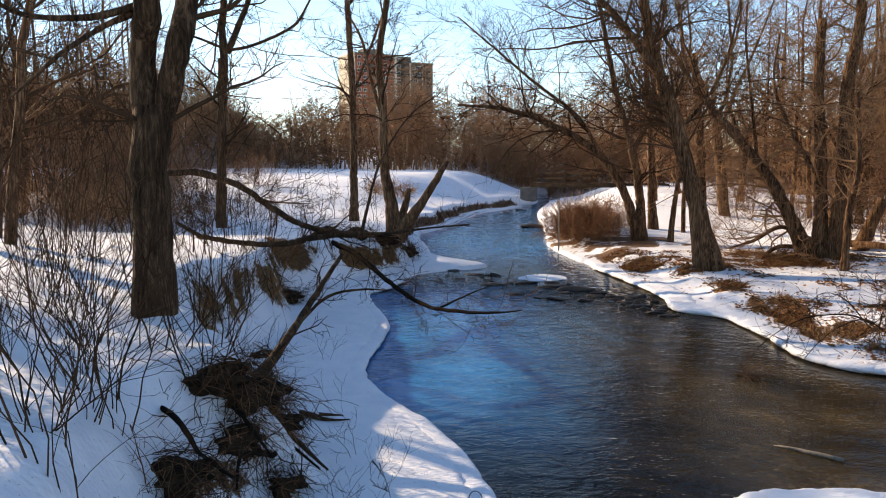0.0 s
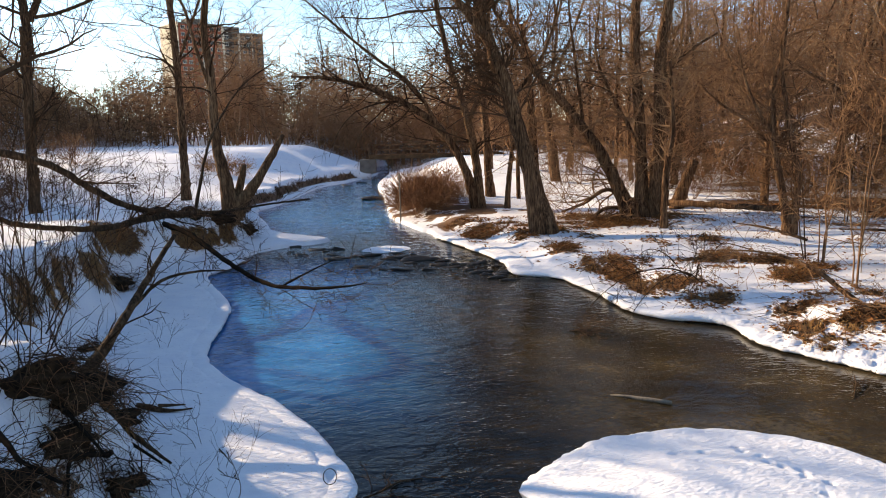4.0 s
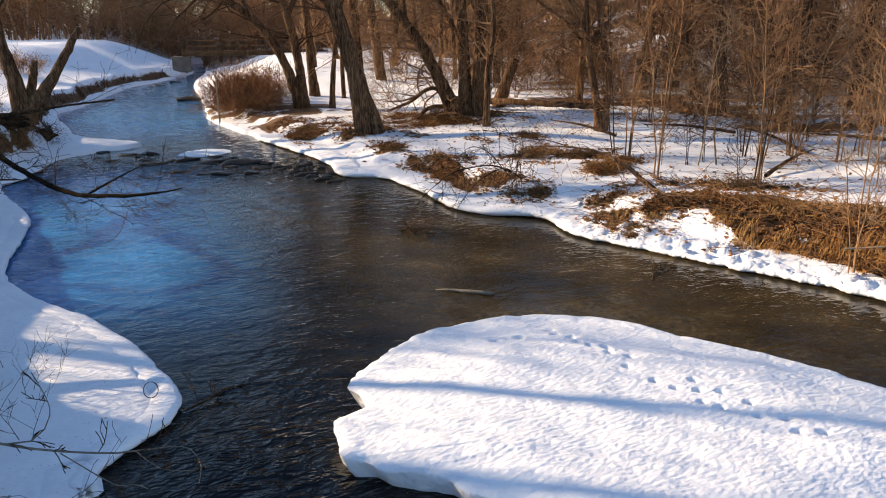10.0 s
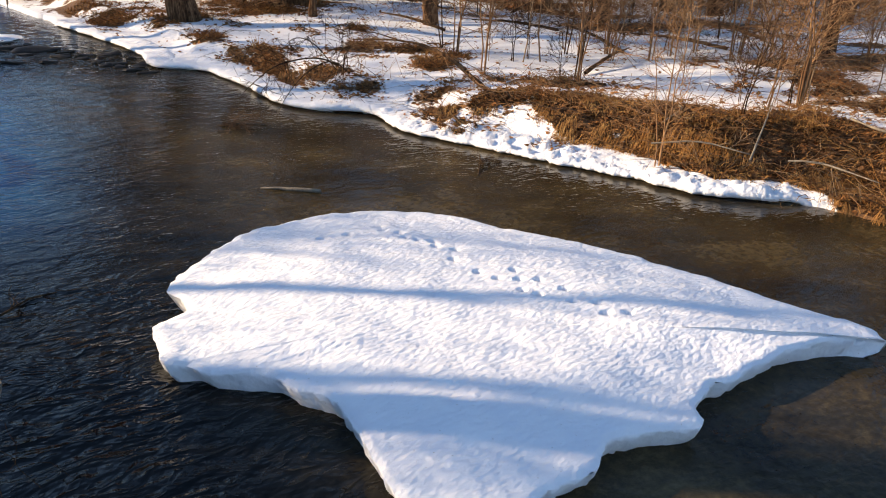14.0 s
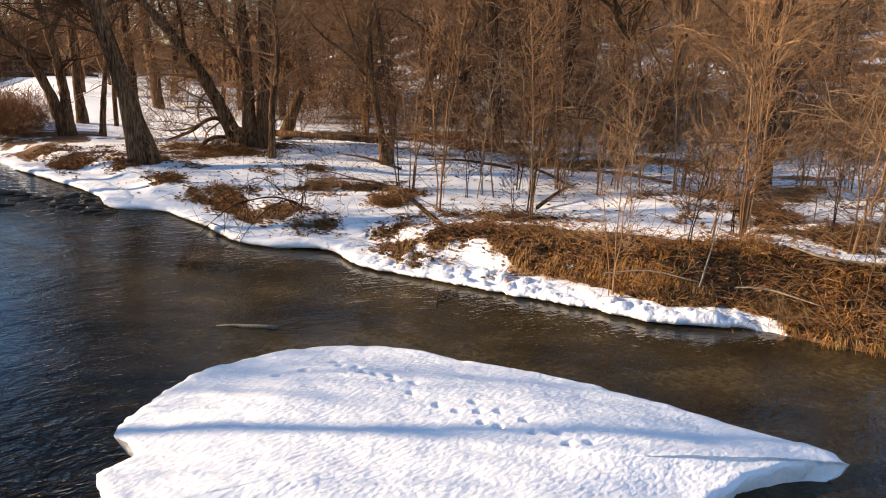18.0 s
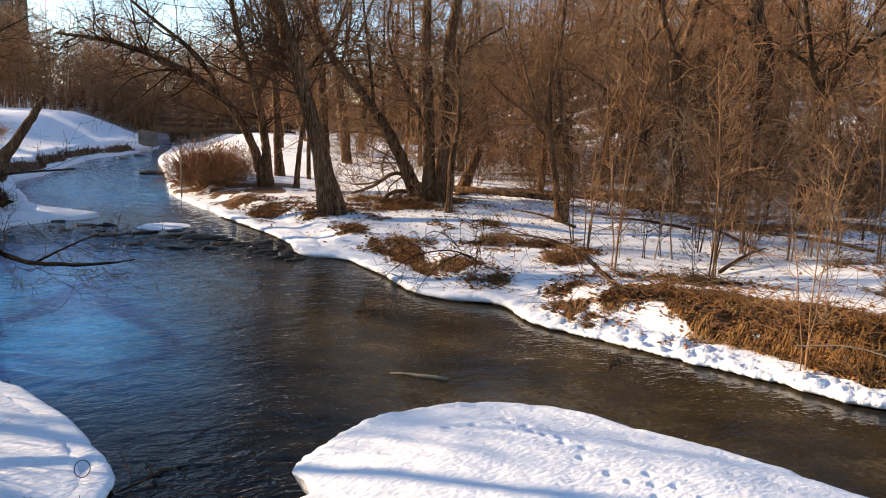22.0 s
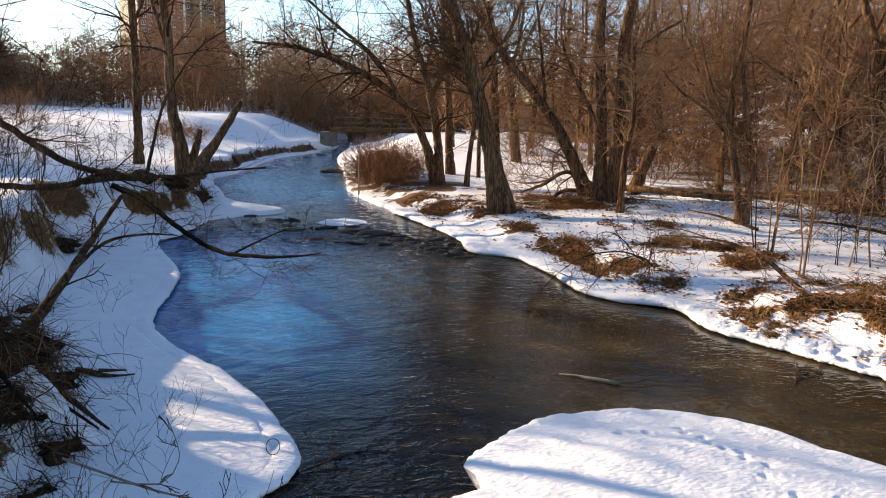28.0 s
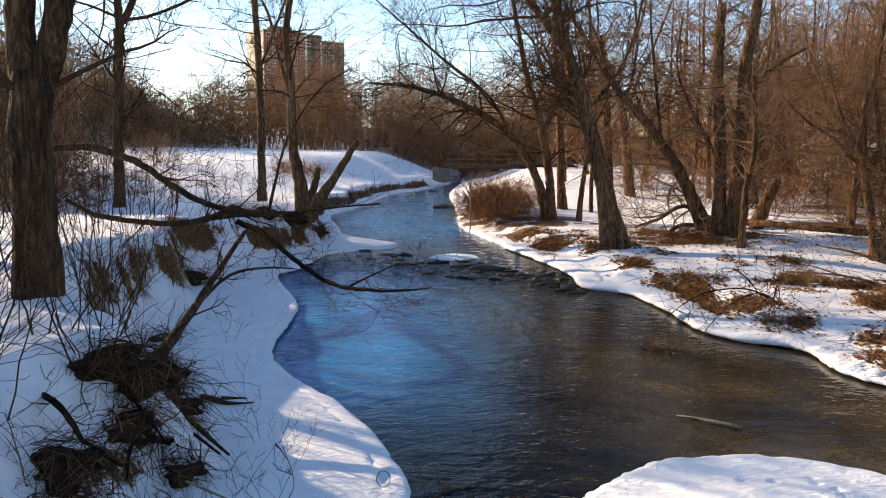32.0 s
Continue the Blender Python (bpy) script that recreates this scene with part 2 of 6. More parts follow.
class Tubes:
    """Collects tapered round branches into one mesh."""

    def __init__(self):
        self.runs = []

    def add(self, pts, radii, sides=3, cap=False):
        self.runs.append((np.asarray(pts, float), np.asarray(radii, float), sides, cap))

    def object(self, name, mat, parent=None, label="", kind="", origin=(0, 0, 0)):
        kinds = collections.defaultdict(list)
        for p, r, sides, cap in self.runs:
            kinds[len(p), sides].append((p, r, cap))
        verts, loops, totals, base = [], [], [], 0
        for (n, sides), group in kinds.items():
            p, r = np.array([g[0] for g in group]), np.array([g[1] for g in group])
            d = np.empty_like(p)
            d[:, 1:-1], d[:, 0], d[:, -1] = p[:, 2:] - p[:, :-2], p[:, 1] - p[:, 0], p[:, -1] - p[:, -2]
            d /= np.linalg.norm(d, axis=2)[..., None] + 1e-9
            ref = np.where(np.abs(d[:, :1, 2:]) < 0.8, np.array((0.0, 0.0, 1.0)), np.array((1.0, 0.0, 0.0)))
            a = np.cross(d, np.broadcast_to(ref, d.shape))
            a /= np.linalg.norm(a, axis=2)[..., None] + 1e-9
            b = np.cross(d, a)
            th = np.arange(sides) * (2 * math.pi / sides)
            ring = p[:, :, None] + r[:, :, None, None] * (np.cos(th)[:, None] * a[:, :, None] + np.sin(th)[:, None] * b[:, :, None])
            verts.append(ring.reshape(-1, 3))
            ids = base + np.arange(len(group) * n * sides).reshape(len(group), n, sides)
            nxt = np.roll(ids, -1, axis=2)
            quad = np.stack([ids[:, :-1], nxt[:, :-1], nxt[:, 1:], ids[:, 1:]], -1)
            loops.append(quad.ravel())
            totals.append(np.full(quad.size // 4, 4))
            caps = ids[[k for k, g in enumerate(group) if g[2]], -1]
            loops.append(caps.ravel())
            totals.append(np.full(len(caps), sides))
            base += len(group) * n * sides
        co = np.vstack(verts) - np.asarray(origin, float)
        loops, totals = np.concatenate(loops), np.concatenate(totals)
        me = bpy.data.meshes.new(name)
        me.vertices.add(len(co))
        me.vertices.foreach_set("co", co.astype(np.float32).ravel())
        me.loops.add(len(loops))
        me.loops.foreach_set("vertex_index", loops.astype(np.int32))
        me.polygons.add(len(totals))
        me.polygons.foreach_set("loop_start", np.concatenate([[0], np.cumsum(totals)[:-1]]).astype(np.int32))
        me.polygons.foreach_set("use_smooth", np.ones(len(totals), bool))
        me.update(calc_edges=True)
        me.materials.append(mat)
        ob = new(name, me)
        if parent:
            ob.parent = parent
        return tagged(ob, label, kind=kind)


def smooth_line(pts, step):
    """A rounder line through the points (x, y, z, r), with points about step apart."""
    p = np.asarray(pts, float)
    q = np.vstack([2 * p[0] - p[1], p, 2 * p[-1] - p[-2]])
    out = []
    for i in range(1, len(q) - 2):
        n = max(2, int(np.linalg.norm(q[i + 1, :3] - q[i, :3]) / step))
        for k in range(n):
            t = k / n
            out.append(0.5 * (2 * q[i] + (q[i + 1] - q[i - 1]) * t + (2 * q[i - 1] - 5 * q[i] + 4 * q[i + 1] - q[i + 2]) * t * t
                              + (3 * q[i] - q[i - 1] - 3 * q[i + 1] + q[i + 2]) * t ** 3))
    out.append(p[-1])
    out = np.array(out)
    out[:, 3] = np.maximum(out[:, 3], 0.004)
    return out


def unit(v):
    return v / (np.linalg.norm(v) + 1e-9)


def grow(tubes, rng, start, way, length, radius, depth, sides=3, lift=0.25, kids=4, wild=0.35, thin=0.004, bends=4):
    """One crooked branch with its side shoots."""
    n = bends if depth > 0 else max(3, bends - 1)
    pts, d = [np.asarray(start, float)], unit(np.asarray(way, float))
    for i in range(n - 1):
        d = unit(d + rng.normal(0, wild * 0.5, 3) + np.array((0, 0, lift * 0.3)))
        pts.append(pts[-1] + d * length / (n - 1))
    radii = np.linspace(radius, max(thin, radius * 0.25), n)
    tubes.add(pts, radii, sides if radius > 0.02 else 3)
    if depth <= 0:
        return
    for k in range(kids):
        t = rng.uniform(0.25, 1.0)
        i = min(n - 2, int(t * (n - 1)))
        fr = t * (n - 1) - i
        s = pts[i] * (1 - fr) + pts[i + 1] * fr
        seg = unit(pts[i + 1] - pts[i])
        side = unit(np.cross(seg, rng.normal(0, 1, 3)))
        w = unit(seg * rng.uniform(0.5, 1.0) + side * rng.uniform(0.5, 0.95))
        grow(tubes, rng, s, w, length * rng.uniform(0.4, 0.7), max(thin, radius * (1 - 0.6 * t) * 0.6), depth - 1, sides, lift, max(2, kids - 1), wild, thin, bends)


def arc(rng, start, way, length, n, bend, lift):
    """Points of a branch that keeps curving one way, wavering a little."""
    turn = rng.normal(0, bend, 3)
    pts, d = [np.asarray(start, float)], unit(np.asarray(way, float))
    for i in range(n - 1):
        d = unit(d + turn / n + rng.normal(0, 0.16, 3) * (8 / n) ** 0.5 + np.array((0, 0, lift / n)))
        pts.append(pts[-1] + d * length / (n - 1))
    return np.array(pts)


def bough(tubes, rng, start, way, length, radius, lift=0.5, kids=8, fine=6, thin=0.0045):
    """A long curved bough with side branches, each with fine twigs."""
    p = arc(rng, start, way, length, 9, 0.9, lift)
    rad = np.linspace(radius, max(thin * 1.6, radius * 0.2), 9)
    tubes.add(p, rad, 5 if radius > 0.03 else 4)
    for k in range(kids):
        i = int(rng.integers(1, 8))
        seg = unit(p[i + 1] - p[i])
        side = unit(np.cross(seg, rng.normal(0, 1, 3)))
        q = arc(rng, p[i], seg * rng.uniform(0.4, 1.0) + side * 0.8, length * rng.uniform(0.22, 0.5) * (1.2 - 0.08 * i), 6, 0.9, lift)
        r1 = max(thin * 1.3, rad[i] * 0.55)
        tubes.add(q, np.linspace(r1, thin, 6), 3)
        for m in range(fine):
            j = int(rng.integers(1, 5))
            seg = unit(q[j + 1] - q[j])
            side = unit(np.cross(seg, rng.normal(0, 1, 3)))
            tubes.add(arc(rng, q[j], seg * rng.uniform(0.4, 1.0) + side * 0.8, length * rng.uniform(0.07, 0.2), 4, 0.8, lift), (thin * 1.15, thin, thin * 0.9, thin * 0.6), 3)


def skeleton_tree(stems, label, seed, bark, twig, group="", shoots=16, reach=2.2, lift=0.25, dead=(), wild=0.35, low=0.35, depth=2, kids=4, name="tree", slim=1.0):
    """A bare tree from the lines of its trunk and main limbs."""
    rng = np.random.default_rng(seed)
    stems = [[(x, y, z, r * slim) for x, y, z, r in st] for st in stems]
    bx, by, bz, br = stems[0][0]
    root = empty(name, bx, by, bz, label, "tree", group)
    o = (bx, by, bz)
    twigs = Tubes()
    for k, st in enumerate(stems):
        line = smooth_line(st, max(0.12, st[0][3] * 0.8))
        rough = rng.normal(0, 1, (len(line), 3))
        line[1:-1, :3] += rough[1:-1] * line[1:-1, 3:4] * 0.06
        if line[0, 3] > 0.05:
            line[:, 3] *= 1 + rng.normal(0, 0.035, len(line))
        tb = Tubes()
        r = line[:, 3].copy()
        if k == 0 or st[0][2] - bz < 0.35:
            foot = np.exp(-(line[:, 2] - bz) / (br * 2.2))
            r *= 1 + 0.3 * np.clip(foot, 0, 1)
            line[0, 2] -= 0.25
        tb.add(line[:, :3], r, 12 if st[0][3] > 0.12 else 7, cap=True)
        tb.object("trunk" if k == 0 else "limb", bark, root, origin=o)
        if k in dead:
            continue
        n = len(line)
        long = np.linalg.norm(line[-1, :3] - line[0, :3])
        for j in range(int(shoots * (0.5 + min(1.5, long / 5)))):
            t = rng.uniform(low if k == 0 else 0.15, 1.0)
            i = min(n - 2, int(t * (n - 1)))
            seg = unit(line[i + 1, :3] - line[i, :3])
            side = unit(np.cross(seg, rng.normal(0, 1, 3)))
            w = seg * rng.uniform(0.2, 0.9) + side
            rad = min(line[i, 3] * 0.45, 0.05) * rng.uniform(0.4, 1)
            if j % 3:
                bough(twigs, rng, line[i, :3], w, reach * rng.uniform(0.5, 1.5) * (1.2 - 0.55 * t), max(0.012, rad), lift * 2)
            else:
                grow(twigs, rng, line[i, :3], w, reach * rng.uniform(0.35, 1.1) * (1.15 - 0.6 * t), max(0.008, rad), depth, 5, lift, kids, wild)
    if twigs.runs:
        twigs.object("crown", twig, root, origin=o, kind="stuff")
    return root

# ---- plan of the stream ----
RIGHT_SHORE = [(11.9, -8), (11.8, 1), (11.42, 3.56), (10.98, 4.69), (10.85, 5.6), (9.84, 6.54), (9.48, 7.8), (8.99, 9.0), (8.55, 10.2), (7.95, 11.8), (8.05, 13.2), (7.2, 14.0),
               (6.85, 15.0), (6.9, 16.5), (6.78, 18.8), (5.84, 19.75), (6.1, 21.5), (6.0, 23.5), (5.3, 28.5), (4.75, 35.2), (5.0, 38), (6.0, 48), (7.4, 62), (10.6, 79), (13, 97), (13.4, 103)]
LEFT_SHORE = [(-0.8, -8), (-0.6, 5.69), (-0.5, 6.45), (-0.36, 6.85), (-0.02, 7.24), (0.22, 7.48), (0.4, 7.95), (0.33, 8.6), (0.05, 9.7), (-0.45, 10.9), (-1.1, 12.1), (-1.65, 13.8), (-1.5, 16.6),
              (-1.55, 18.2), (-2.35, 21.9), (-1.8, 23.4), (-1.0, 26.5), (0.15, 27.5), (1.65, 28.8), (-0.27, 31.5), (-0.8, 34.7), (-1.4, 42), (-0.3, 45.7), (2.7, 60), (5.5, 66.5), (9.5, 79), (11.4, 97), (12.4, 103)]


def rounded(line, step=0.3):
    p = smooth_line([(x, y, 0, 1) for x, y in line], step)[:, :2]
    near = (p[:, 1] > 2) & (p[:, 1] < 32)
    return p[near | (np.arange(len(p)) % 5 == 0) | (np.arange(len(p)) == len(p) - 1)]


RS, LS = rounded(RIGHT_SHORE), rounded(LEFT_SHORE)


def distance(px, py, line):
    best = np.full(px.shape, 1e9)
    for (ax, ay), (bx, by) in zip(line[:-1], line[1:]):
        dx, dy = bx - ax, by - ay
        t = np.clip(((px - ax) * dx + (py - ay) * dy) / (dx * dx + dy * dy + 1e-12), 0, 1)
        best = np.minimum(best, (px - ax - t * dx) ** 2 + (py - ay - t * dy) ** 2)
    return np.sqrt(best)


def side_of(px, py):
    """Shore x on both sides at each y: minus for land on the left, plus for land on the right, 0 for water."""
    poly = np.vstack([RS, LS[::-1]])
    inside = np.zeros(px.shape, bool)
    for (ax, ay), (bx, by) in zip(poly, np.roll(poly, -1, axis=0)):
        if ay == by:
            continue
        cross = ((ay > py) != (by > py)) & (px < (bx - ax) * (py - ay) / (by - ay) + ax)
        inside ^= cross
    return inside


def wave(x, y, scale, seed):
    """Smooth wandering value, about -1 to 1."""
    r = np.random.default_rng(seed)
    s = np.zeros_like(x)
    for k in range(5):
        a, ph, f = r.uniform(0, 6.28), r.uniform(0, 6.28), scale * r.uniform(0.6, 1.7)
        s = s + np.sin((x * math.cos(a) + y * math.sin(a)) * f + ph)
    return s / 2.6


def sm(t):
    t = np.clip(t, 0, 1)
    return t * t * (3 - 2 * t)


BANK_Y = [-8, 5, 8, 10, 14, 20, 24, 27, 29, 31.5, 34, 45, 62, 70, 80]
BANK_FOOT = [1.5, 1.5, 1.8, 1.9, 2.3, 2.2, 1.6, 0.8, 2.2, 1.0, 0.6, 0.6, 0.8, 0.3, 0.3]
BANK_TOP = [1.5, 1.58, 1.72, 1.82, 1.9, 1.82, 1.5, 1.2, 1.1, 1.0, 0.95, 0.85, 0.8, 0.9, 1.0]
# brown patches on the far bank: x, y, half width, half length
PATCHES = [(8.05, 17.2, 0.6, 2.6), (7.9, 21.0, 0.5, 2.4), (11.3, 17.6, 0.75, 2.6), (10.7, 14.9, 0.6, 1.2), (8.9, 11.7, 0.8, 0.8), (9.7, 11.2, 0.9, 1.1), (11.3, 11.4, 0.9, 1.2), (6.6, 26.3, 0.8, 0.8), (8.6, 25.6, 1.3, 1.6),
           (6.5, 30.3, 0.6, 2.2), (12.5, 26.8, 1.6, 1.4), (8.3, 33.6, 1.5, 2.4), (6.2, 37.0, 1.6, 5.0), (15.6, 6.0, 1.6, 1.5), (18.5, 9.5, 2.4, 1.4), (15.6, 4.0, 1.6, 1.2)]



def land(px, py):
    """Height of the ground and how far leaves and earth show through the snow."""
    px, py = np.asarray(px, float), np.asarray(py, float)
    inside = side_of(px, py)
    wob = 0.05 * wave(px, py, 3.1, 3) + 0.03 * wave(px, py, 9.0, 4)
    dl, dr = distance(px, py, LS), distance(px, py, RS)
    left = dl < dr
    d = np.where(inside, -np.minimum(dl, dr), np.where(left, dl, dr)) + wob * np.where(py < 60, 1, 0)
    lip = -0.5 + 0.63 * sm((d + np.where(((py > 4.6) | (left & (py > 2))) & (py < 30), 0.07, 0.16)) / 0.26)
    # left bank: ice shelf, cut bank, snowy flat that climbs away
    foot, top = np.interp(py, BANK_Y, BANK_FOOT), np.interp(py, BANK_Y, BANK_TOP)
    foot = foot + 0.22 * wave(px, py, 0.9, 11)
    rise = sm((d - foot) / np.interp(py, [8, 14, 34, 71], [1.35, 0.95, 0.8, 0.9]))
    zl = lip + 0.05 * sm(d / 1.5) + (top - 0.17) * rise + 0.08 * wave(px, py, 0.7, 12) * rise + 0.022 * wave(px, py, 3.0, 14) * rise + (0.022 * wave(px, py, 5.3, 17) + 0.014 * wave(px, py, 10.5, 18)) * rise * sm((16 - py) / 4)
    zl = zl + 0.014 * np.clip(d - foot - 1, 0, 40) * np.where(py > 8, 1, 0.5) + 2.0 * sm((py - 34) / 34) * sm((d - foot) / 8) + 0.05 * np.clip(py - 95, 0, 90)
    zl = zl + 0.12 * np.clip(-px - 45, 0, 60) + 0.17 * np.clip(np.hypot(px, py) - 86, 0, 50) * sm((-px - 0.23 * py) / 8)
    # right bank: snow lip, low berm, flat, wooded hillside
    berm = np.interp(py, [-8, 4, 10, 13, 20, 30], [0.75, 0.7, 0.5, 0.28, 0.25, 0.25])
    zr = lip + 0.07 * sm(d / 1.0) + berm * sm((d - 0.8) / 0.9) + 0.018 * np.clip(d - 2, 0, 40) + 0.06 * wave(px, py, 0.8, 13) * sm(d / 2) + 0.025 * wave(px, py, 2.6, 15) * sm(d / 1) + 0.022 * wave(px, py, 11.0, 16) * sm(d / 0.15) * sm((13 - py) / 3) * sm((2.2 - d) / 0.8)
    zr = zr + 1.35 * sm((py - 36) / 26) * sm((d - 2) / 5)
    away = np.hypot(px - 5, py)
    zr = zr + 0.20 * np.clip(away - 40, 0, 60) * sm((px - 0.42 * py - 4) / 22) + 0.05 * np.clip(py - 95, 0, 90)
    z = np.where(left, zl, zr)
    # leaves and earth
    face = np.exp(-((d - foot - 0.5 - 0.12 * wave(px, py, 1.9, 27)) / 0.22) ** 2)
    litter_l = face * (0.74 + 0.2 * wave(px, py, 1.3, 21) + 0.25 * wave(px, py, 4.3, 24) + 0.22 * wave(px, py, 9.5, 26)) * np.where(py > 75, 0, 1) * np.interp(py, [9, 10.5], [0.5, 1])
    litter_l = np.where(py > 33, np.exp(-((d - foot - 0.3) / 0.3) ** 2) * (0.85 + 0.2 * wave(px, py, 0.9, 25)), litter_l)
    litter_r = np.zeros_like(px)
    ux, uy = px + 0.35 * wave(px, py, 1.5, 41) + 0.15 * wave(px, py, 4.0, 43), py + 0.7 * wave(px, py, 1.2, 42) + 0.25 * wave(px, py, 3.6, 44)
    for x0, y0, rx, ry in PATCHES:
        litter_r = np.maximum(litter_r, 0.98 - 0.46 * np.sqrt((ux - x0) ** 2 / rx ** 2 + (uy - y0) ** 2 / ry ** 2))
    inner = np.interp(py, [3.0, 5.2, 6.2, 8, 9.3, 10.5], [-0.2, 0.0, 0.35, 0.5, 0.7, 1.2])
    band = sm((d - inner) / 0.3) * (1 - sm((d - inner - np.interp(py, [3, 6, 9, 11], [2.1, 1.5, 1.25, 0.9])) / 0.8)) * (1 - sm((py - 10.3) / 1.2))
    litter_r = np.maximum(litter_r, band * (0.95 + 0.2 * wave(px, py, 1.9, 45)))
    litter_r = litter_r + (0.28 * wave(px, py, 2.3, 31) + 0.12 * wave(px, py, 6.5, 32) - 0.04) * np.where(litter_r > 0.05, 1, 0) * (1 - 0.65 * band)
    woods = 0.36 * sm((d - 6) / 8) + 0.22 * wave(px, py, 0.45, 22) + 0.18 * wave(px, py, 1.6, 23)
    woods = woods * (0.25 + 0.75 * np.maximum(sm((px - 0.30 * py - 4) / 6), sm((16 - py) / 4)))
    litter_r = np.maximum(litter_r, woods * sm((d - 4) / 4) + 0.35 * sm((away - 45) / 20))
    far = np.maximum(sm((py - 84) / 12), sm((np.hypot(px, py) - 74) / 10)) * 0.56 * (1 - 0.7 * np.exp(-((px + 0.09 * py) / 7) ** 2))
    litter_r = np.where((py < 4.9) & (d < 1.5), np.maximum(litter_r, 0.95), litter_r)
    litter = np.clip(np.maximum(np.where(left, litter_l, litter_r), far), 0, 1)
    litter = np.where(inside | (d < 0.02), np.where(left, 0.0, np.where(py < 5.4, 1.0, 0.0)), litter)
    return z, litter


def ground_z(x, y):
    return float(land(np.array([x]), np.array([y]))[0][0])


def spaced(*runs):
    out = []
    for a, b, step in runs:
        out.extend(np.arange(a, b, step).tolist())
    return np.array(out)


GX = spaced((-900, -200, 70), (-200, -60, 12), (-60, -14, 1.6), (-14, -5, 0.28), (-5, 12.5, 0.09), (12.5, 24, 0.25), (24, 60, 1.5), (60, 220, 12), (220, 901, 70))
GY = spaced((-60, -8, 8), (-8, 2, 0.6), (2, 22, 0.1), (22, 40, 0.16), (40, 85, 0.6), (85, 160, 4), (160, 300, 15), (300, 1301, 100))
mx, my = np.meshgrid(GX, GY)
mz, mlit = land(mx.ravel(), my.ravel())
nx, ny = len(GX), len(GY)
idx = np.arange(nx * ny).reshape(ny, nx)
quads = np.stack([idx[:-1, :-1], idx[:-1, 1:], idx[1:, 1:], idx[1:, :-1]], -1).reshape(-1, 4)
gm = bpy.data.meshes.new("ground")
gm.from_pydata(np.column_stack([mx.ravel(), my.ravel(), mz]).tolist(), [], quads.tolist())
gm.materials.append(GROUND)
gm.polygons.foreach_set("use_smooth", [True] * len(gm.polygons))
la = gm.attributes.new("litter", "FLOAT", "POINT")
la.data.foreach_set("value", mlit.astype(np.float32))
tagged(new("ground", gm), "snow-covered stream banks with brown leaf litter", "ground", kind="structure")



def snow_edge(line, y0, y1, sign, seed, lump, label, inland=0.9):
    """The broken edge of snow and ice that hangs over the water along one shore."""
    rng = np.random.default_rng(seed)
    p = line[(line[:, 1] > y0 - 0.5) & (line[:, 1] < y1 + 0.5)]
    fine = smooth_line([(x, y, 0, 1) for x, y in p], 0.05)[:, :2]
    tang = np.gradient(fine, axis=0)
    tang /= np.linalg.norm(tang, axis=1)[:, None]
    for k in range(2):
        tang[1:-1] = (tang[:-2] + tang[1:-1] + tang[2:]) / 3
    land_way = np.column_stack([tang[:, 1], -tang[:, 0]]) * sign
    n = len(fine)
    jit = rng.normal(0, 1, n)
    jit = np.convolve(jit, np.ones(5) / 3.2, "same")
    slow = np.convolve(rng.normal(0, 1, n), np.ones(25) / 10, "same")
    thick = 0.13 + 0.035 * np.clip(slow, -1, 2) * lump
    taper = sm((fine[:, 1] - y0) / 0.8) * sm((y1 - fine[:, 1]) / 1.5)
    rows = [(0.14, 0.10), (0.06, 0.14), (-0.045, 0.3), (-0.065, 0.65), (-0.03, 1.0), (0.03, 1.12), (0.1, 1.2), (0.2, 1.25), (0.32, 1.25), (0.46, 1.2), (0.6, 1.15), (0.8, 0.9)]
    if inland < 0.5:
        rows = [(0.14, 0.10), (0.06, 0.14), (-0.045, 0.3), (-0.06, 0.6), (-0.035, 0.8), (0.02, 0.93), (0.09, 0.99), (0.2, 1.0), (0.32, 1.0)]
        thick = thick * 0 + 0.13
    last = rows[-1][0]
    narrow = np.interp(fine[:, 1], [5, 6, 7, 8, 9.5, 11], [0.3, 0.45, 0.6, 0.7, 1, 1]) if sign > 0 else np.ones(n)
    lump = lump * (0.3 + 0.7 * sm((13.5 - fine[:, 1]) / 3)) if sign > 0 else lump
    vs = []
    for off, up in rows:
        q = fine + land_way * ((off if off < 0.1 else off * narrow) + 0.045 * jit * lump * (off < 0.2) + 0.03 * slow)[:, None]
        if off < 0.2 and up < 1.1:
            z = thick * up
        else:
            g = land(q[:, 0], q[:, 1])[0]
            knob = np.clip(wave(q[:, 0], q[:, 1], 13.0, seed) + 0.9 * wave(q[:, 0], q[:, 1], 27.0, seed + 1), -0.5, 2) * 0.05 * lump
            z = np.maximum(g + np.where(off < 0.7, 0.02, -0.05), np.where(off < 0.5, thick * up, 0)) + knob * np.where(off < 0.75, 1, 0)
        if inland < 0.5 and off > 0.15:
            z = land(q[:, 0], q[:, 1])[0] + (0.006 if off < 0.3 else -0.03)
        elif inland < 0.5:
            z = thick * up
        elif off == last:
            z = z - 0.06
        z = z * taper - 0.25 * (1 - taper)
        vs.extend(np.column_stack([q, z]).tolist())
    fs = [(i * n + k, i * n + k + 1, (i + 1) * n + k + 1, (i + 1) * n + k) for i in range(len(rows) - 1) for k in range(n - 1)]
    return tagged(mesh_object("snow_edge", [tuple(v) for v in vs], fs if sign > 0 else [tuple(reversed(f)) for f in fs], SNOW), label, "snow bank", kind="structure")


snow_edge(RS, 5.0, 29, 1, 61, 1.0, "lumpy snow edge hanging over the water")
snow_edge(LS, 2.6, 26, -1, 62, 0.3, "smooth snow-covered ice edge over the water", 0.15)

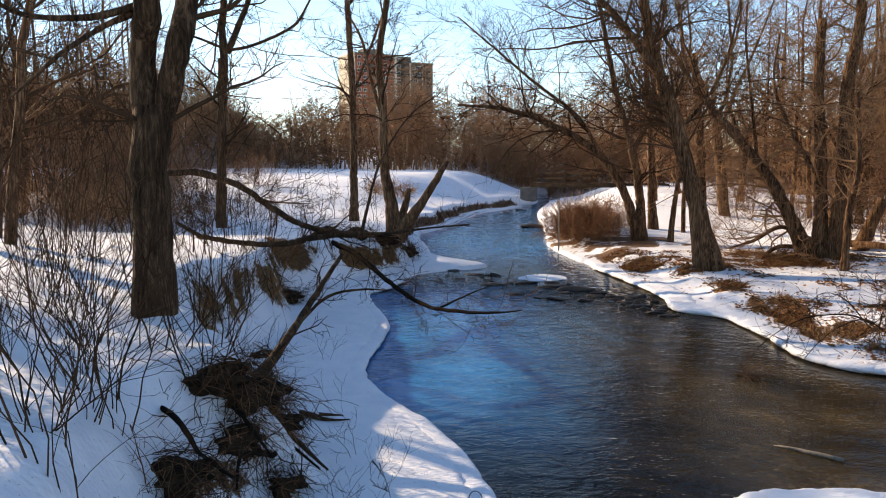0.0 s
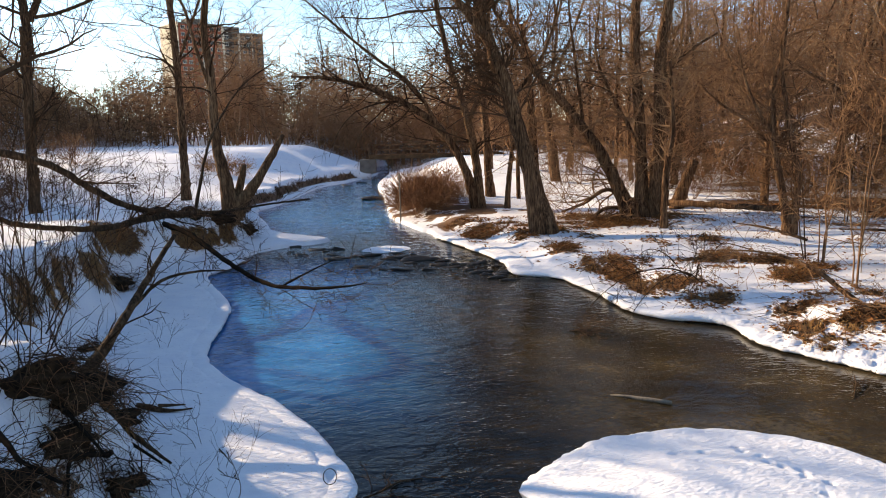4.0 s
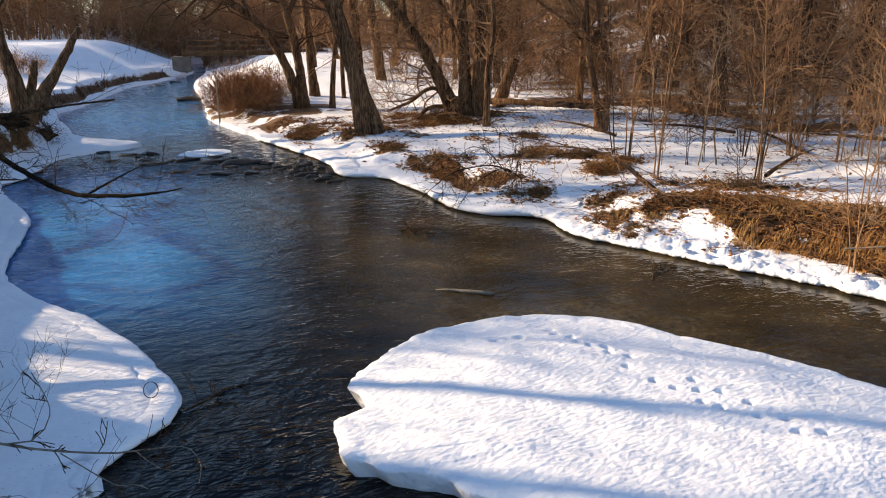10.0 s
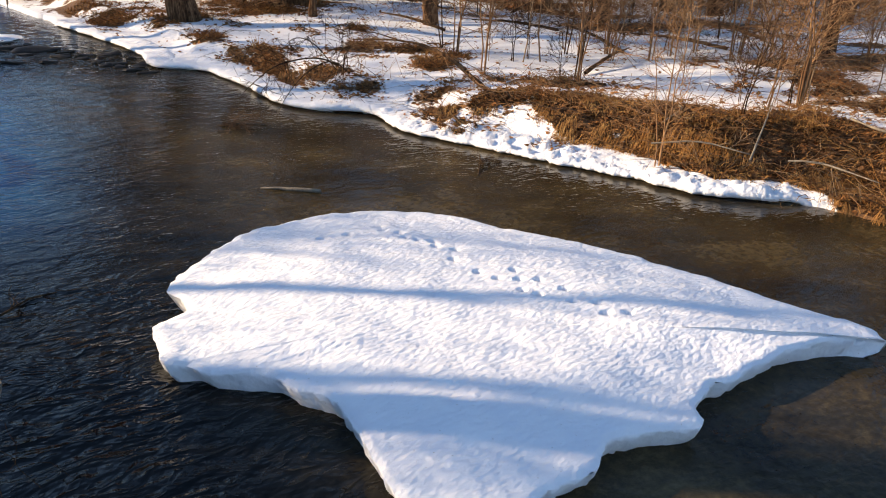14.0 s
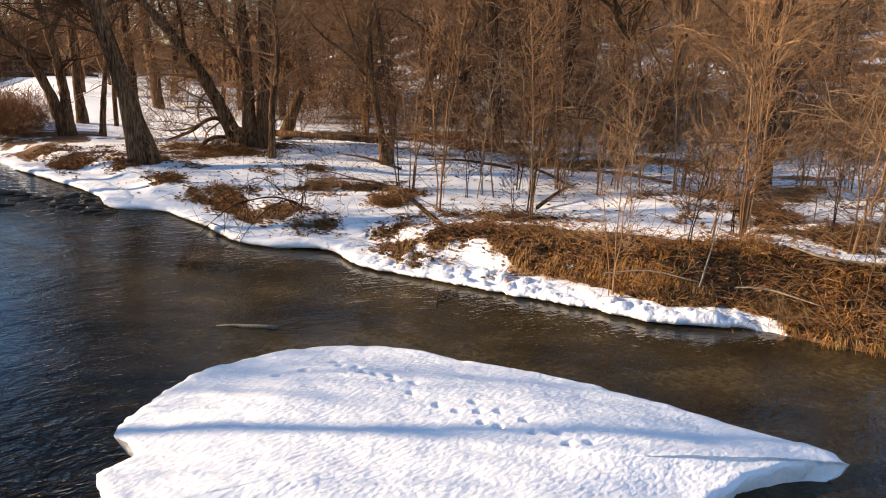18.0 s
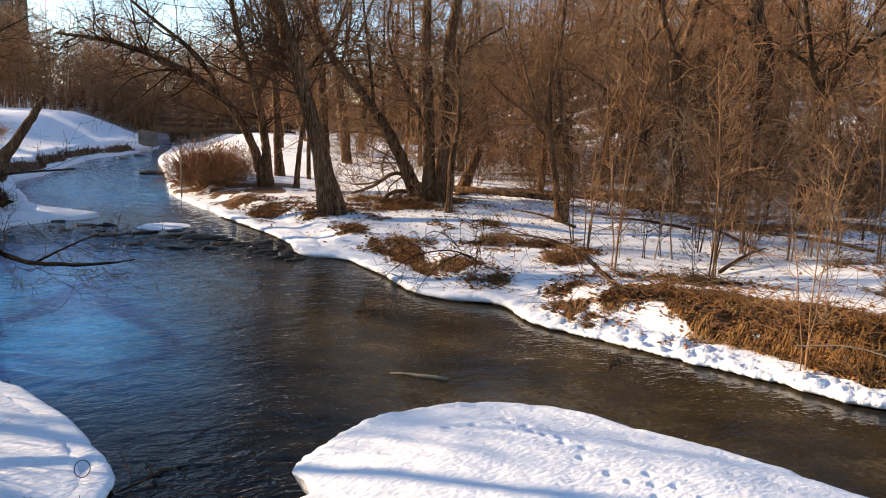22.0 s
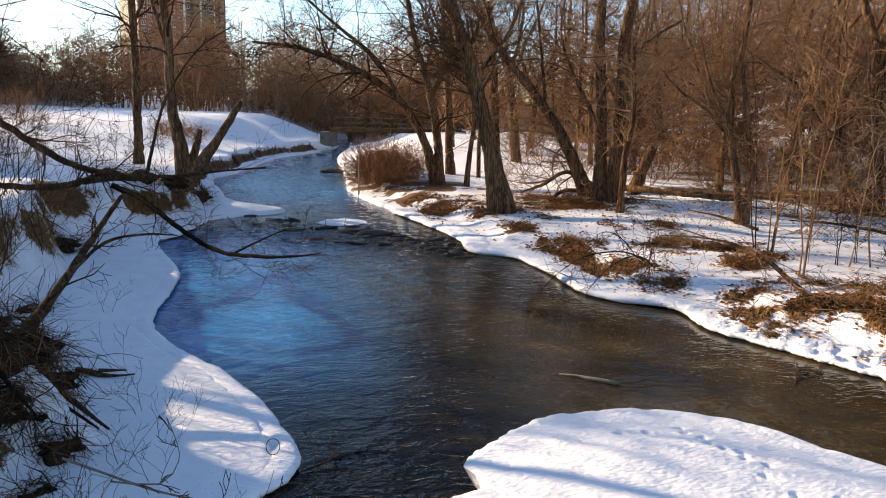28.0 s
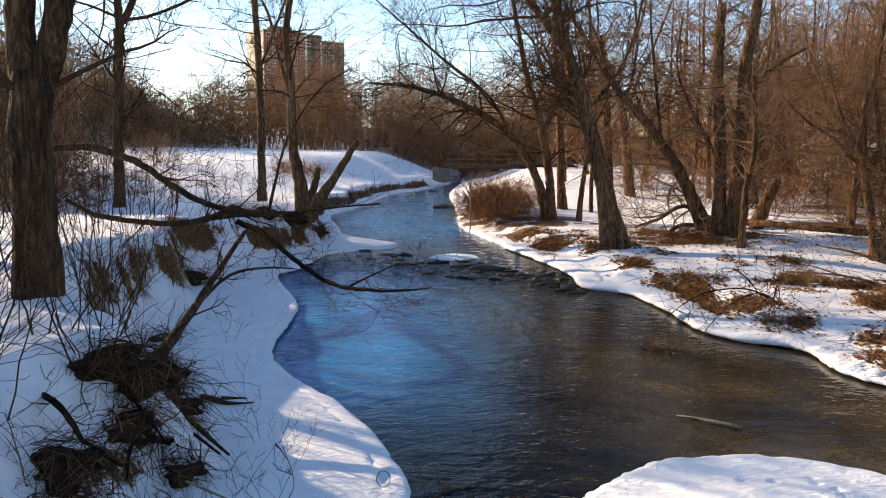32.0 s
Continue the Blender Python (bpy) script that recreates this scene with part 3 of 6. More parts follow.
# water: one sheet at height 0, following the stream
wx, wy = np.meshgrid(spaced((-6, -3, 1.0), (-3, 13, 0.13), (13, 20.1, 1.0)), spaced((-8, 4, 0.6), (4, 46, 0.13), (46, 90, 0.26), (90, 166, 3.0)))
calm_in = np.clip(sm((wx - 1.2 - 0.06 * np.clip(wy - 8, 0, 40)) / 3.2) * sm((32 - wy) / 12), 0, 1)
swell = 0.55 * wave(wx, wy, 7.5, 71) + 0.45 * wave(wx + 0.3 * wave(wx, wy, 1.1, 74), wy, 11.5, 72) + 0.3 * wave(wx, wy, 17.0, 73)
wz = 0.017 * swell * (1 - 0.6 * calm_in) * (0.55 + 0.45 * wave(wx, wy, 0.6, 75)) * np.where((wx > -3) & (wx < 12.9) & (wy > 4) & (wy < 90), 1, 0)
widx = np.arange(wx.size).reshape(wx.shape)
wq = np.stack([widx[:-1, :-1], widx[:-1, 1:], widx[1:, 1:], widx[1:, :-1]], -1).reshape(-1, 4)
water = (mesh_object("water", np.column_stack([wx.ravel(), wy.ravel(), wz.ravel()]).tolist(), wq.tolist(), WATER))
sh = water.data.attributes.new("shallow", "FLOAT", "POINT")
sh.data.foreach_set("value", np.clip(sm((wx - 1.2 - 0.06 * np.clip(wy - 8, 0, 40)) / 3.2) * sm((32 - wy) / 12) + 0.25 * sm((wy - 30) / 20), 0, 1).ravel().astype(np.float32))
# where the reflected sky's blue is painted in: left reach and far upstream
pl = water.data.attributes.new("sky_patch", "FLOAT", "POINT")
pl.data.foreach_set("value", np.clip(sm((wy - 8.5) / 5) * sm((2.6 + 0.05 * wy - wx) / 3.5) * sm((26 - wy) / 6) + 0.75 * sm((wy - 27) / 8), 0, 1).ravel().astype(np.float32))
rf = water.data.attributes.new("riffle", "FLOAT", "POINT")
rf.data.foreach_set("value", np.clip(1.3 * np.exp(-((wy - 22.8 + 0.55 * (wx - 3)) / 2.4) ** 2) + 0.8 * np.exp(-((wx - 1.0) / 1.6) ** 2) * sm((9.5 - wy) / 3), 0, 1.3).ravel().astype(np.float32))
tagged(water, "dark rippled stream reflecting blue sky", "stream", kind="structure")

# ---- the snow-covered ice slab in the stream ----
SLAB = [(7.36, 2.70), (7.44, 3.06), (7.34, 3.21), (7.21, 3.7), (7.10, 4.32), (6.92, 4.93), (6.70, 5.6), (6.40, 6.23), (6.03, 6.84), (5.76, 7.42), (5.48, 7.8), (4.86, 8.17), (4.22, 8.3), (3.69, 8.31), (3.32, 8.26), (2.86, 7.97),
        (2.10, 7.36), (2.05, 7.16), (2.11, 6.91), (2.07, 6.72), (1.78, 6.61), (1.67, 6.44), (1.57, 5.97), (1.71, 5.83), (1.82, 5.63), (1.95, 5.50), (2.14, 5.38), (2.25, 5.22), (2.33, 4.98), (2.46, 4.78), (2.49, 4.58), (2.44, 4.25), (2.38, 3.95),
        (2.31, 3.55), (2.32, 3.1), (2.75, 2.92), (3.3, 3.0), (3.6, 2.95), (3.79, 3.06), (4.01, 3.14), (4.39, 2.97), (4.72, 2.85), (4.8, 2.93), (4.93, 3.11), (5.34, 3.15), (5.87, 3.14), (6.36, 3.15), (6.78, 3.04), (7.16, 2.88)]
FOOTPRINTS = [(4.74, 7.16), (4.77, 6.86), (4.84, 6.58), (4.97, 6.39), (4.79, 6.2), (4.82, 5.8), (4.88, 5.56), (5.16, 5.61), (4.91, 5.21), (4.99, 5.05), (5.3, 5.0), (5.19, 4.78), (4.7, 6.98), (4.9, 6.72), (5.22, 5.3), (5.05, 5.42), (4.62, 7.34), (4.66, 7.5), (5.36, 4.62), (5.28, 4.42), (5.46, 4.3), (4.2, 7.42), (3.9, 7.5)]


def ice_slab(name, outline, centre, thick, crown, label, seed, prints=(), jag=0.016):
    rng = np.random.default_rng(seed)
    edge = smooth_line([(x, y, 0, 1) for x, y in outline + outline[:1]], 0.045)[:-1, :2]
    n = len(edge)
    nz = rng.normal(0, 1, n)
    nz = (nz + np.roll(nz, 1) + np.roll(nz, 2)) / 2
    near_side = sm((3.9 - edge[:, 1]) / 0.6) * sm((edge[:, 0] - 4.0) / 0.8)
    nz = nz + 4.5 * near_side * (np.abs(np.sin(np.arange(n) * 0.26 + 1.5 * np.sin(np.arange(n) * 0.031))) - 0.75)
    c = np.array(centre)
    out = edge - c
    far_out = np.linalg.norm(out, axis=1)
    run = np.roll(edge, -1, axis=0) - np.roll(edge, 1, axis=0)
    square = np.abs(run[:, 0] * out[:, 1] - run[:, 1] * out[:, 0]) / (np.linalg.norm(run, axis=1) * far_out)
    edge = c + out * (1 + jag * nz * square ** 1.5 / far_out)[:, None]
    verts, faces = [], []
    rings = [1.0, 0.994, 0.985, 0.972, 0.958] + np.linspace(0.94, 0.03, 96 if prints else 14).tolist()
    under = [(0.93, -0.06), (0.965, 0.02), (0.985, thick * 0.4), (0.998, thick * 0.72)]
    for s, z in under:
        for x, y in c + (edge - c) * s:
            verts.append((x + 0.02 * wave(np.array([x]), np.array([y]), 14.0, seed)[0], y, z + 0.014 * rng.normal()))
    for s in rings:
        xy = c + (edge - c) * s
        z = thick * 0.86 + thick * 0.14 * sm((1 - s) / 0.03) + crown * sm((1 - s) / 0.5) + 0.010 * wave(xy[:, 0], xy[:, 1], 4.5, seed) + 0.005 * wave(xy[:, 0], xy[:, 1], 13.0, seed + 1)
        for fx, fy in prints:
            z = z - 0.05 * np.exp(-(((xy[:, 0] - fx) ** 2 + (xy[:, 1] - fy) ** 2) / 0.046 ** 2) ** 2)
        verts.extend(zip(xy[:, 0], xy[:, 1], z))
    m = len(under) + len(rings)
    for i in range(m - 1):
        for k in range(n):
            k2 = (k + 1) % n
            faces.append((i * n + k, i * n + k2, (i + 1) * n + k2, (i + 1) * n + k))
    verts.append((c[0], c[1], thick + crown))
    for k in range(n):
        faces.append(((m - 1) * n + k, (m - 1) * n + (k + 1) % n, len(verts) - 1))
    return tagged(mesh_object(name, [tuple(map(float, v)) for v in verts], [tuple(reversed(f)) for f in faces], SNOW), label, "ice floe")


ice_slab("ice_slab", SLAB, (4.1, 4.9), 0.22, 0.09, "large snow-covered ice slab with animal tracks, lying in the stream", 5, FOOTPRINTS)
ice_slab("ice_floe", [(2.3, 25.7), (2.7, 26.4), (3.3, 26.6), (3.9, 26.2), (3.95, 25.6), (3.4, 25.1), (2.7, 25.1)], (3.1, 25.8), 0.02, 0.045, "small snow-capped ice floe among stones in the riffle", 6, (), 0.015)

# ---- trees, from the lines of their stems: x, y, z, radius ----
MAPLE = [
    [(-4.09, 10.37, 1.51, 0.325), (-4.09, 10.37, 2.60, 0.292), (-4.08, 10.37, 3.74, 0.284), (-4.05, 10.38, 4.56, 0.276)],
    [(-4.12, 10.36, 4.49, 0.211), (-4.18, 10.50, 5.32, 0.203), (-3.99, 10.24, 5.92, 0.195), (-4.12, 10.44, 7.39, 0.154), (-4.14, 10.10, 8.94, 0.057)],
    [(-3.92, 10.43, 4.49, 0.187), (-3.66, 10.28, 5.21, 0.187), (-3.56, 10.55, 5.99, 0.171), (-3.38, 10.85, 7.23, 0.130), (-3.06, 10.62, 8.99, 0.041)],
    [(-4.19, 10.33, 5.85, 0.065), (-4.66, 10.05, 5.66, 0.053), (-5.34, 9.98, 5.66, 0.041), (-5.51, 9.54, 5.72, 0.032), (-6.02, 9.51, 6.03, 0.016)],
    [(-4.22, 10.32, 5.76, 0.057), (-4.54, 10.27, 5.61, 0.045), (-4.90, 9.77, 5.18, 0.032), (-5.53, 9.71, 4.65, 0.020), (-5.97, 9.72, 4.45, 0.012)],
]
LEFT2 = [
    [(-8.63, 29.43, 1.66, 0.269), (-8.50, 29.47, 5.76, 0.269), (-8.40, 29.49, 7.74, 0.291)],
    [(-8.36, 29.50, 7.68, 0.224), (-8.45, 29.65, 8.90, 0.202), (-8.28, 29.36, 9.87, 0.190), (-8.37, 29.59, 13.15, 0.101)],
    [(-8.26, 29.53, 7.95, 0.202), (-7.73, 29.42, 9.02, 0.168), (-7.45, 29.74, 9.95, 0.146), (-6.85, 30.14, 12.30, 0.067)],
    [(-8.24, 29.54, 8.06, 0.101), (-7.27, 29.70, 8.29, 0.090), (-5.88, 30.25, 9.09, 0.090), (-5.17, 30.04, 10.05, 0.056)],
    [(-8.43, 29.49, 8.15, 0.090), (-9.27, 29.32, 8.48, 0.067), (-9.73, 28.83, 8.56, 0.045)],
]
THIN3 = [
    [(-4.24, 35.31, 1.50, 0.247), (-4.22, 35.31, 4.88, 0.221), (-4.28, 35.30, 7.89, 0.195), (-4.44, 35.29, 11.09, 0.169), (-4.59, 35.27, 14.94, 0.078)],
    [(-4.25, 35.31, 6.90, 0.091), (-3.59, 35.55, 8.67, 0.078), (-2.99, 35.26, 10.11, 0.065), (-2.29, 35.56, 12.13, 0.039)],
]
DEAD4 = [
    [(-2.01, 29.78, 1.07, 0.327), (-2.22, 29.77, 2.55, 0.251), (-2.43, 29.75, 3.85, 0.196), (-2.47, 29.75, 6.20, 0.164), (-2.59, 29.74, 7.77, 0.142), (-2.29, 29.76, 9.95, 0.120), (-2.11, 29.77, 12.60, 0.055)],
    [(-1.93, 29.79, 1.35, 0.196), (-1.67, 29.97, 2.11, 0.153), (-1.48, 29.64, 2.88, 0.109)],
    [(-1.84, 29.79, 1.29, 0.262), (-1.00, 29.57, 2.35, 0.186), (-0.35, 29.84, 3.38, 0.142), (-0.02, 30.09, 3.92, 0.087)],
    [(-2.50, 29.75, 5.67, 0.087), (-2.92, 29.63, 7.13, 0.065), (-3.25, 29.85, 8.52, 0.055), (-3.78, 29.45, 9.48, 0.044)],
]
LEAN5 = [
    [(8.38, 33.83, 0.55, 0.319), (7.96, 33.93, 2.13, 0.268), (7.22, 34.10, 3.61, 0.230), (5.95, 34.35, 4.85, 0.204), (4.23, 34.61, 5.73, 0.166), (2.48, 34.79, 6.28, 0.115), (0.48, 34.89, 6.46, 0.064)],
    [(8.56, 33.78, 0.65, 0.294), (8.40, 33.99, 2.87, 0.255), (8.00, 33.75, 4.54, 0.230), (7.48, 34.13, 6.43, 0.191), (6.96, 33.90, 8.45, 0.140), (6.50, 34.25, 10.88, 0.102), (5.83, 34.63, 13.33, 0.051)],
    [(8.09, 33.90, 4.40, 0.166), (8.64, 33.50, 5.78, 0.140), (8.92, 33.69, 7.71, 0.115), (9.30, 33.84, 10.79, 0.077)],
    [(6.93, 34.16, 3.98, 0.128), (5.67, 34.31, 5.95, 0.115), (3.98, 34.81, 7.35, 0.089), (2.20, 34.64, 8.79, 0.064), (0.47, 34.97, 10.30, 0.038)],
]
BACK5 = [
    [(10.55, 39.30, 0.54, 0.373), (10.38, 39.35, 2.73, 0.268), (10.27, 39.38, 5.00, 0.209), (9.96, 39.46, 8.65, 0.149), (9.79, 39.50, 13.05, 0.075)],
]
BIG6 = [
    [(8.38, 24.56, 0.53, 0.628), (8.08, 24.66, 1.77, 0.457), (7.86, 24.73, 2.86, 0.390), (7.57, 24.82, 3.93, 0.362), (7.21, 24.93, 5.28, 0.362), (6.82, 25.05, 6.35, 0.333)],
    [(6.85, 25.04, 6.26, 0.285), (6.54, 25.29, 7.45, 0.266), (6.16, 25.05, 8.98, 0.238), (5.96, 25.35, 11.47, 0.133), (5.70, 25.07, 13.40, 0.048)],
    [(6.77, 25.06, 6.62, 0.238), (5.66, 25.08, 8.03, 0.181), (4.80, 25.52, 9.17, 0.133), (3.79, 25.95, 10.41, 0.076)],
    [(7.42, 24.87, 4.56, 0.095), (6.61, 25.02, 5.64, 0.076), (5.79, 25.48, 6.94, 0.057), (4.82, 25.35, 7.98, 0.038)],
    [(7.33, 24.90, 4.83, 0.095), (8.28, 24.68, 6.14, 0.076), (8.60, 24.21, 7.29, 0.057), (8.94, 24.36, 8.84, 0.038)],
]
BACK6 = [
    [(10.29, 31.11, 0.90, 0.264), (10.08, 31.18, 4.98, 0.216), (9.77, 31.28, 8.20, 0.168)],
]
CLUMP7 = [
    [(12.56, 26.99, 0.79, 0.459), (11.59, 27.42, 2.95, 0.371), (10.49, 27.87, 4.61, 0.306), (9.33, 28.29, 6.04, 0.207), (8.16, 28.66, 7.89, 0.131), (7.35, 28.88, 9.37, 0.076)],
    [(12.97, 26.79, 0.61, 0.437), (12.95, 26.99, 3.65, 0.371), (12.62, 26.78, 6.53, 0.306), (12.74, 27.00, 8.76, 0.251)],
    [(13.37, 26.59, 0.83, 0.393), (13.38, 26.31, 3.66, 0.393), (13.49, 26.53, 6.50, 0.371), (13.82, 26.64, 8.38, 0.306), (13.70, 26.33, 9.42, 0.262), (13.80, 26.56, 12.37, 0.109)],
    [(12.72, 26.91, 1.19, 0.175), (11.78, 27.25, 1.62, 0.142), (11.09, 27.81, 1.10, 0.109), (10.18, 27.81, 0.80, 0.066)],
    [(12.64, 26.95, 0.89, 0.131), (11.76, 27.44, 0.88, 0.109), (10.88, 27.45, 0.18, 0.066)],
    [(12.95, 26.80, 3.07, 0.153), (12.08, 27.48, 5.03, 0.120), (11.38, 27.42, 6.59, 0.087), (11.58, 27.61, 8.36, 0.055)],
    [(13.53, 26.51, 5.56, 0.131), (14.15, 25.99, 6.45, 0.109), (15.21, 25.67, 7.14, 0.066)],
    [(11.02, 27.66, 3.75, 0.131), (10.76, 27.77, 6.04, 0.098), (10.58, 28.10, 8.44, 0.066), (10.55, 27.76, 10.68, 0.044)],
]
POLE7 = [
    [(9.58, 33.03, 0.58, 0.126), (9.68, 33.00, 1.94, 0.113), (9.85, 32.95, 3.50, 0.076)],
]
TWIN8 = [
    [(15.06, 21.11, 0.66, 0.189), (14.89, 21.24, 1.80, 0.142), (14.64, 21.41, 3.24, 0.132), (14.57, 21.46, 4.82, 0.114), (14.77, 21.32, 6.01, 0.085), (14.88, 21.24, 8.32, 0.047)],
    [(15.15, 21.04, 0.66, 0.151), (15.32, 21.13, 2.25, 0.114), (14.87, 21.04, 3.94, 0.095), (14.80, 21.40, 5.51, 0.066)],
    [(14.64, 21.41, 3.42, 0.066), (13.90, 21.60, 4.82, 0.057), (13.71, 22.02, 6.22, 0.038)],
]
FORK9 = [
    [(20.38, 21.37, 0.84, 0.301), (20.15, 21.59, 4.35, 0.269), (20.04, 21.69, 6.35, 0.258)],
    [(19.98, 21.75, 6.27, 0.172), (19.74, 22.19, 7.58, 0.151), (19.20, 22.22, 9.34, 0.108), (18.95, 22.77, 12.75, 0.043)],
    [(20.13, 21.61, 6.27, 0.194), (20.25, 21.15, 7.62, 0.161), (20.65, 21.11, 9.33, 0.118), (20.96, 21.16, 12.66, 0.043)],
]
VINE10 = [
    [(20.84, 19.02, 0.82, 0.226), (20.93, 18.92, 2.54, 0.267), (21.09, 18.74, 4.49, 0.329), (21.10, 18.73, 6.18, 0.349), (20.80, 19.07, 7.65, 0.308), (20.46, 19.43, 10.51, 0.164)],
    [(21.09, 18.74, 4.49, 0.144), (20.69, 19.43, 5.81, 0.113), (20.24, 19.42, 7.44, 0.082)],
]
LEAN11 = [
    [(26.19, 18.33, 0.91, 0.256), (26.28, 18.21, 2.58, 0.233), (26.49, 17.90, 4.29, 0.198), (26.53, 17.85, 6.15, 0.186), (26.43, 17.99, 8.56, 0.140), (26.23, 18.29, 11.67, 0.058)],
    [(26.24, 18.27, 2.03, 0.105), (25.91, 19.02, 3.40, 0.082), (25.37, 19.18, 4.87, 0.058)],
]
TALL12 = [
    [(20.06, 10.53, 0.89, 0.181), (20.02, 10.61, 2.75, 0.165), (19.95, 10.74, 4.60, 0.165), (19.92, 10.80, 6.27, 0.148), (19.85, 10.93, 8.67, 0.066)],
    [(19.96, 10.73, 4.32, 0.066), (20.25, 10.54, 5.45, 0.049), (19.99, 10.30, 6.64, 0.033)],
]
SNAG13 = [
    [(15.96, 29.73, 0.65, 0.246), (16.29, 29.55, 1.67, 0.221), (16.57, 29.39, 2.52, 0.172)],
]
TALL14 = [
    [(12.42, 24.03, 0.59, 0.118), (12.45, 24.02, 2.30, 0.108), (12.61, 23.93, 3.81, 0.089), (12.50, 23.99, 6.01, 0.069)],
]

skeleton_tree(MAPLE, "large dark-barked forked maple on the snowy bank", 1, BARK_DARK, TWIG_DARK, shoots=5, reach=2.4, low=0.75, slim=0.88)
skeleton_tree(LEFT2, "bare forked tree on the snowy flat", 2, BARK_DARK, TWIG_DARK, shoots=6, reach=2.8, low=0.3, slim=0.66)
skeleton_tree(THIN3, "slender straight bare tree on the snowy flat", 3, BARK, TWIG_DARK, shoots=11, reach=2.8, low=0.35, slim=0.74)
skeleton_tree(DEAD4, "broken-stemmed bare tree at the cut bank", 4, BARK, TWIG_DARK, shoots=9, reach=2.6, dead=(1, 2), low=0.35, slim=0.90)
skeleton_tree(LEAN5, "bare tree leaning out over the stream", 5, BARK, TWIG_DARK, shoots=17, reach=4.0, low=0.45, slim=0.74)
skeleton_tree(BACK5, "bare tree behind the leaning one", 6, BARK, TWIG_DARK, shoots=14, reach=2.4, slim=0.66)
skeleton_tree(BIG6, "thick rough-barked tree leaning to the water", 7, BARK, TWIG_DARK, shoots=15, reach=4.2, low=0.62, slim=0.68)
skeleton_tree(BACK6, "broken grey trunk behind the thick tree", 8, BARK, TWIG, shoots=8, reach=2.0, slim=0.80)
skeleton_tree(CLUMP7, "clump of old crossing trunks with dead limbs", 9, BARK, TWIG, shoots=16, reach=3.4, low=0.12, wild=0.6, lift=0.05, slim=0.56)
skeleton_tree(POLE7, "thin leaning dead pole in the snow", 10, BARK, TWIG, shoots=0, name="dead_pole")
skeleton_tree(TWIN8, "slim twin-stemmed bare tree", 11, BARK, TWIG, shoots=14, reach=2.4, low=0.3, slim=0.85)
skeleton_tree(FORK9, "bare tree with a high fork", 12, BARK, TWIG, shoots=14, reach=3.0, low=0.4, slim=0.85)
skeleton_tree(VINE10, "trunk hung with tangled vines", 13, BARK_DARK, RUST, shoots=26, reach=2.6, low=0.1, wild=0.6, lift=-0.1, slim=0.85)
skeleton_tree(LEAN11, "bent bare tree in the thicket", 14, BARK, TWIG, shoots=14, reach=2.5, low=0.2)
skeleton_tree(TALL12, "slim tall bare tree in the thicket", 15, BARK, TWIG, shoots=14, reach=2.2, low=0.2)
skeleton_tree(SNAG13, "short broken dead trunk", 16, BARK, TWIG, shoots=3, reach=1.5)
skeleton_tree(TALL14, "thin bare tree beside the old clump", 17, BARK, TWIG, shoots=12, reach=1.8, low=0.3)

# ---- woods in the distance: a few kinds of bare tree, set out many times ----
def forest_kind(seed, height, twig, label, bark):
    rng = np.random.default_rng(seed)
    root = empty("tree", 0, 0, 0, label, "tree", "bare woodland trees")
    n = 9
    r0 = height * rng.uniform(0.007, 0.012)
    lean = rng.normal(0, 0.05, 2)
    line = np.array([(lean[0] * k + rng.normal(0, 0.08), lean[1] * k + rng.normal(0, 0.08), height * k / (n - 1) - 0.3 * (k == 0), r0 * (1 - k / n) + 0.015) for k in range(n)])
    tb = Tubes()
    tb.add(line[:, :3], line[:, 3], 6)
    tb.object("trunk", bark, root)
    tw = Tubes()
    for j in range(24):
        t = rng.uniform(0.15, 1)
        i = min(n - 2, int(t * (n - 1)))
        a = rng.uniform(0, 6.28)
        way = (math.cos(a), math.sin(a), rng.uniform(0.3, 1.1))
        grow(tw, rng, line[i, :3] + (line[i + 1, :3] - line[i, :3]) * rng.uniform(), way, height * rng.uniform(0.16, 0.34) * (1.15 - 0.6 * t), max(0.026, line[i, 3] * 0.42), 2, 3, 0.3, 3, 0.45, 0.014)
    tw.object("crown", twig, root, kind="stuff")
    return root


def shrub_kind(seed, height, stems, spread, twig, label, depth=2, thin=0.004, name="shrub", r0=0.012, lift=0.35, category="shrub", group="bare shrubs", wild=0.4, bends=4, kids=5):
    rng = np.random.default_rng(seed)
    root = empty(name, 0, 0, 0, label, category, group)
    for k in range(min(stems, 6)):
        tb = Tubes()
        a = rng.uniform(0, 6.28)
        for j in range(max(1, stems // 6)):
            a += rng.normal(0, 0.5)
            s = rng.uniform(0.0, spread * 0.25)
            way = (math.cos(a) * spread / height, math.sin(a) * spread / height, 1.0)
            grow(tb, rng, (math.cos(a) * s, math.sin(a) * s, -0.1), way, height * rng.uniform(0.6, 1.1), r0 * rng.uniform(0.7, 1.2), depth, 4, lift, kids, wild, thin, bends)
        tb.object("stem", twig, root)
    return root


def plant(kinds, spots, rng, big=(0.75, 1.25)):
    used = set()
    heights = land(*np.array(spots, float).T)[0]
    for k, (x, y) in enumerate(spots):
        src = kinds[int(rng.integers(len(kinds)))]
        s = rng.uniform(*big)
        m = pose(x, y, float(heights[k]) - 0.02, rng.normal(0, 3), rng.normal(0, 3), rng.uniform(0, 360))
        if id(src) not in used:
            used.add(id(src))
            src.matrix_basis = m
            src.scale = (s, s, s)
        else:
            c = copy_thing(src, m)
            c.scale = (s, s, s)
    for src in kinds:
        if id(src) not in used:
            x, y = spots[0]
            src.matrix_basis = pose(x + 3, y + 3, ground_z(x + 3, y + 3))


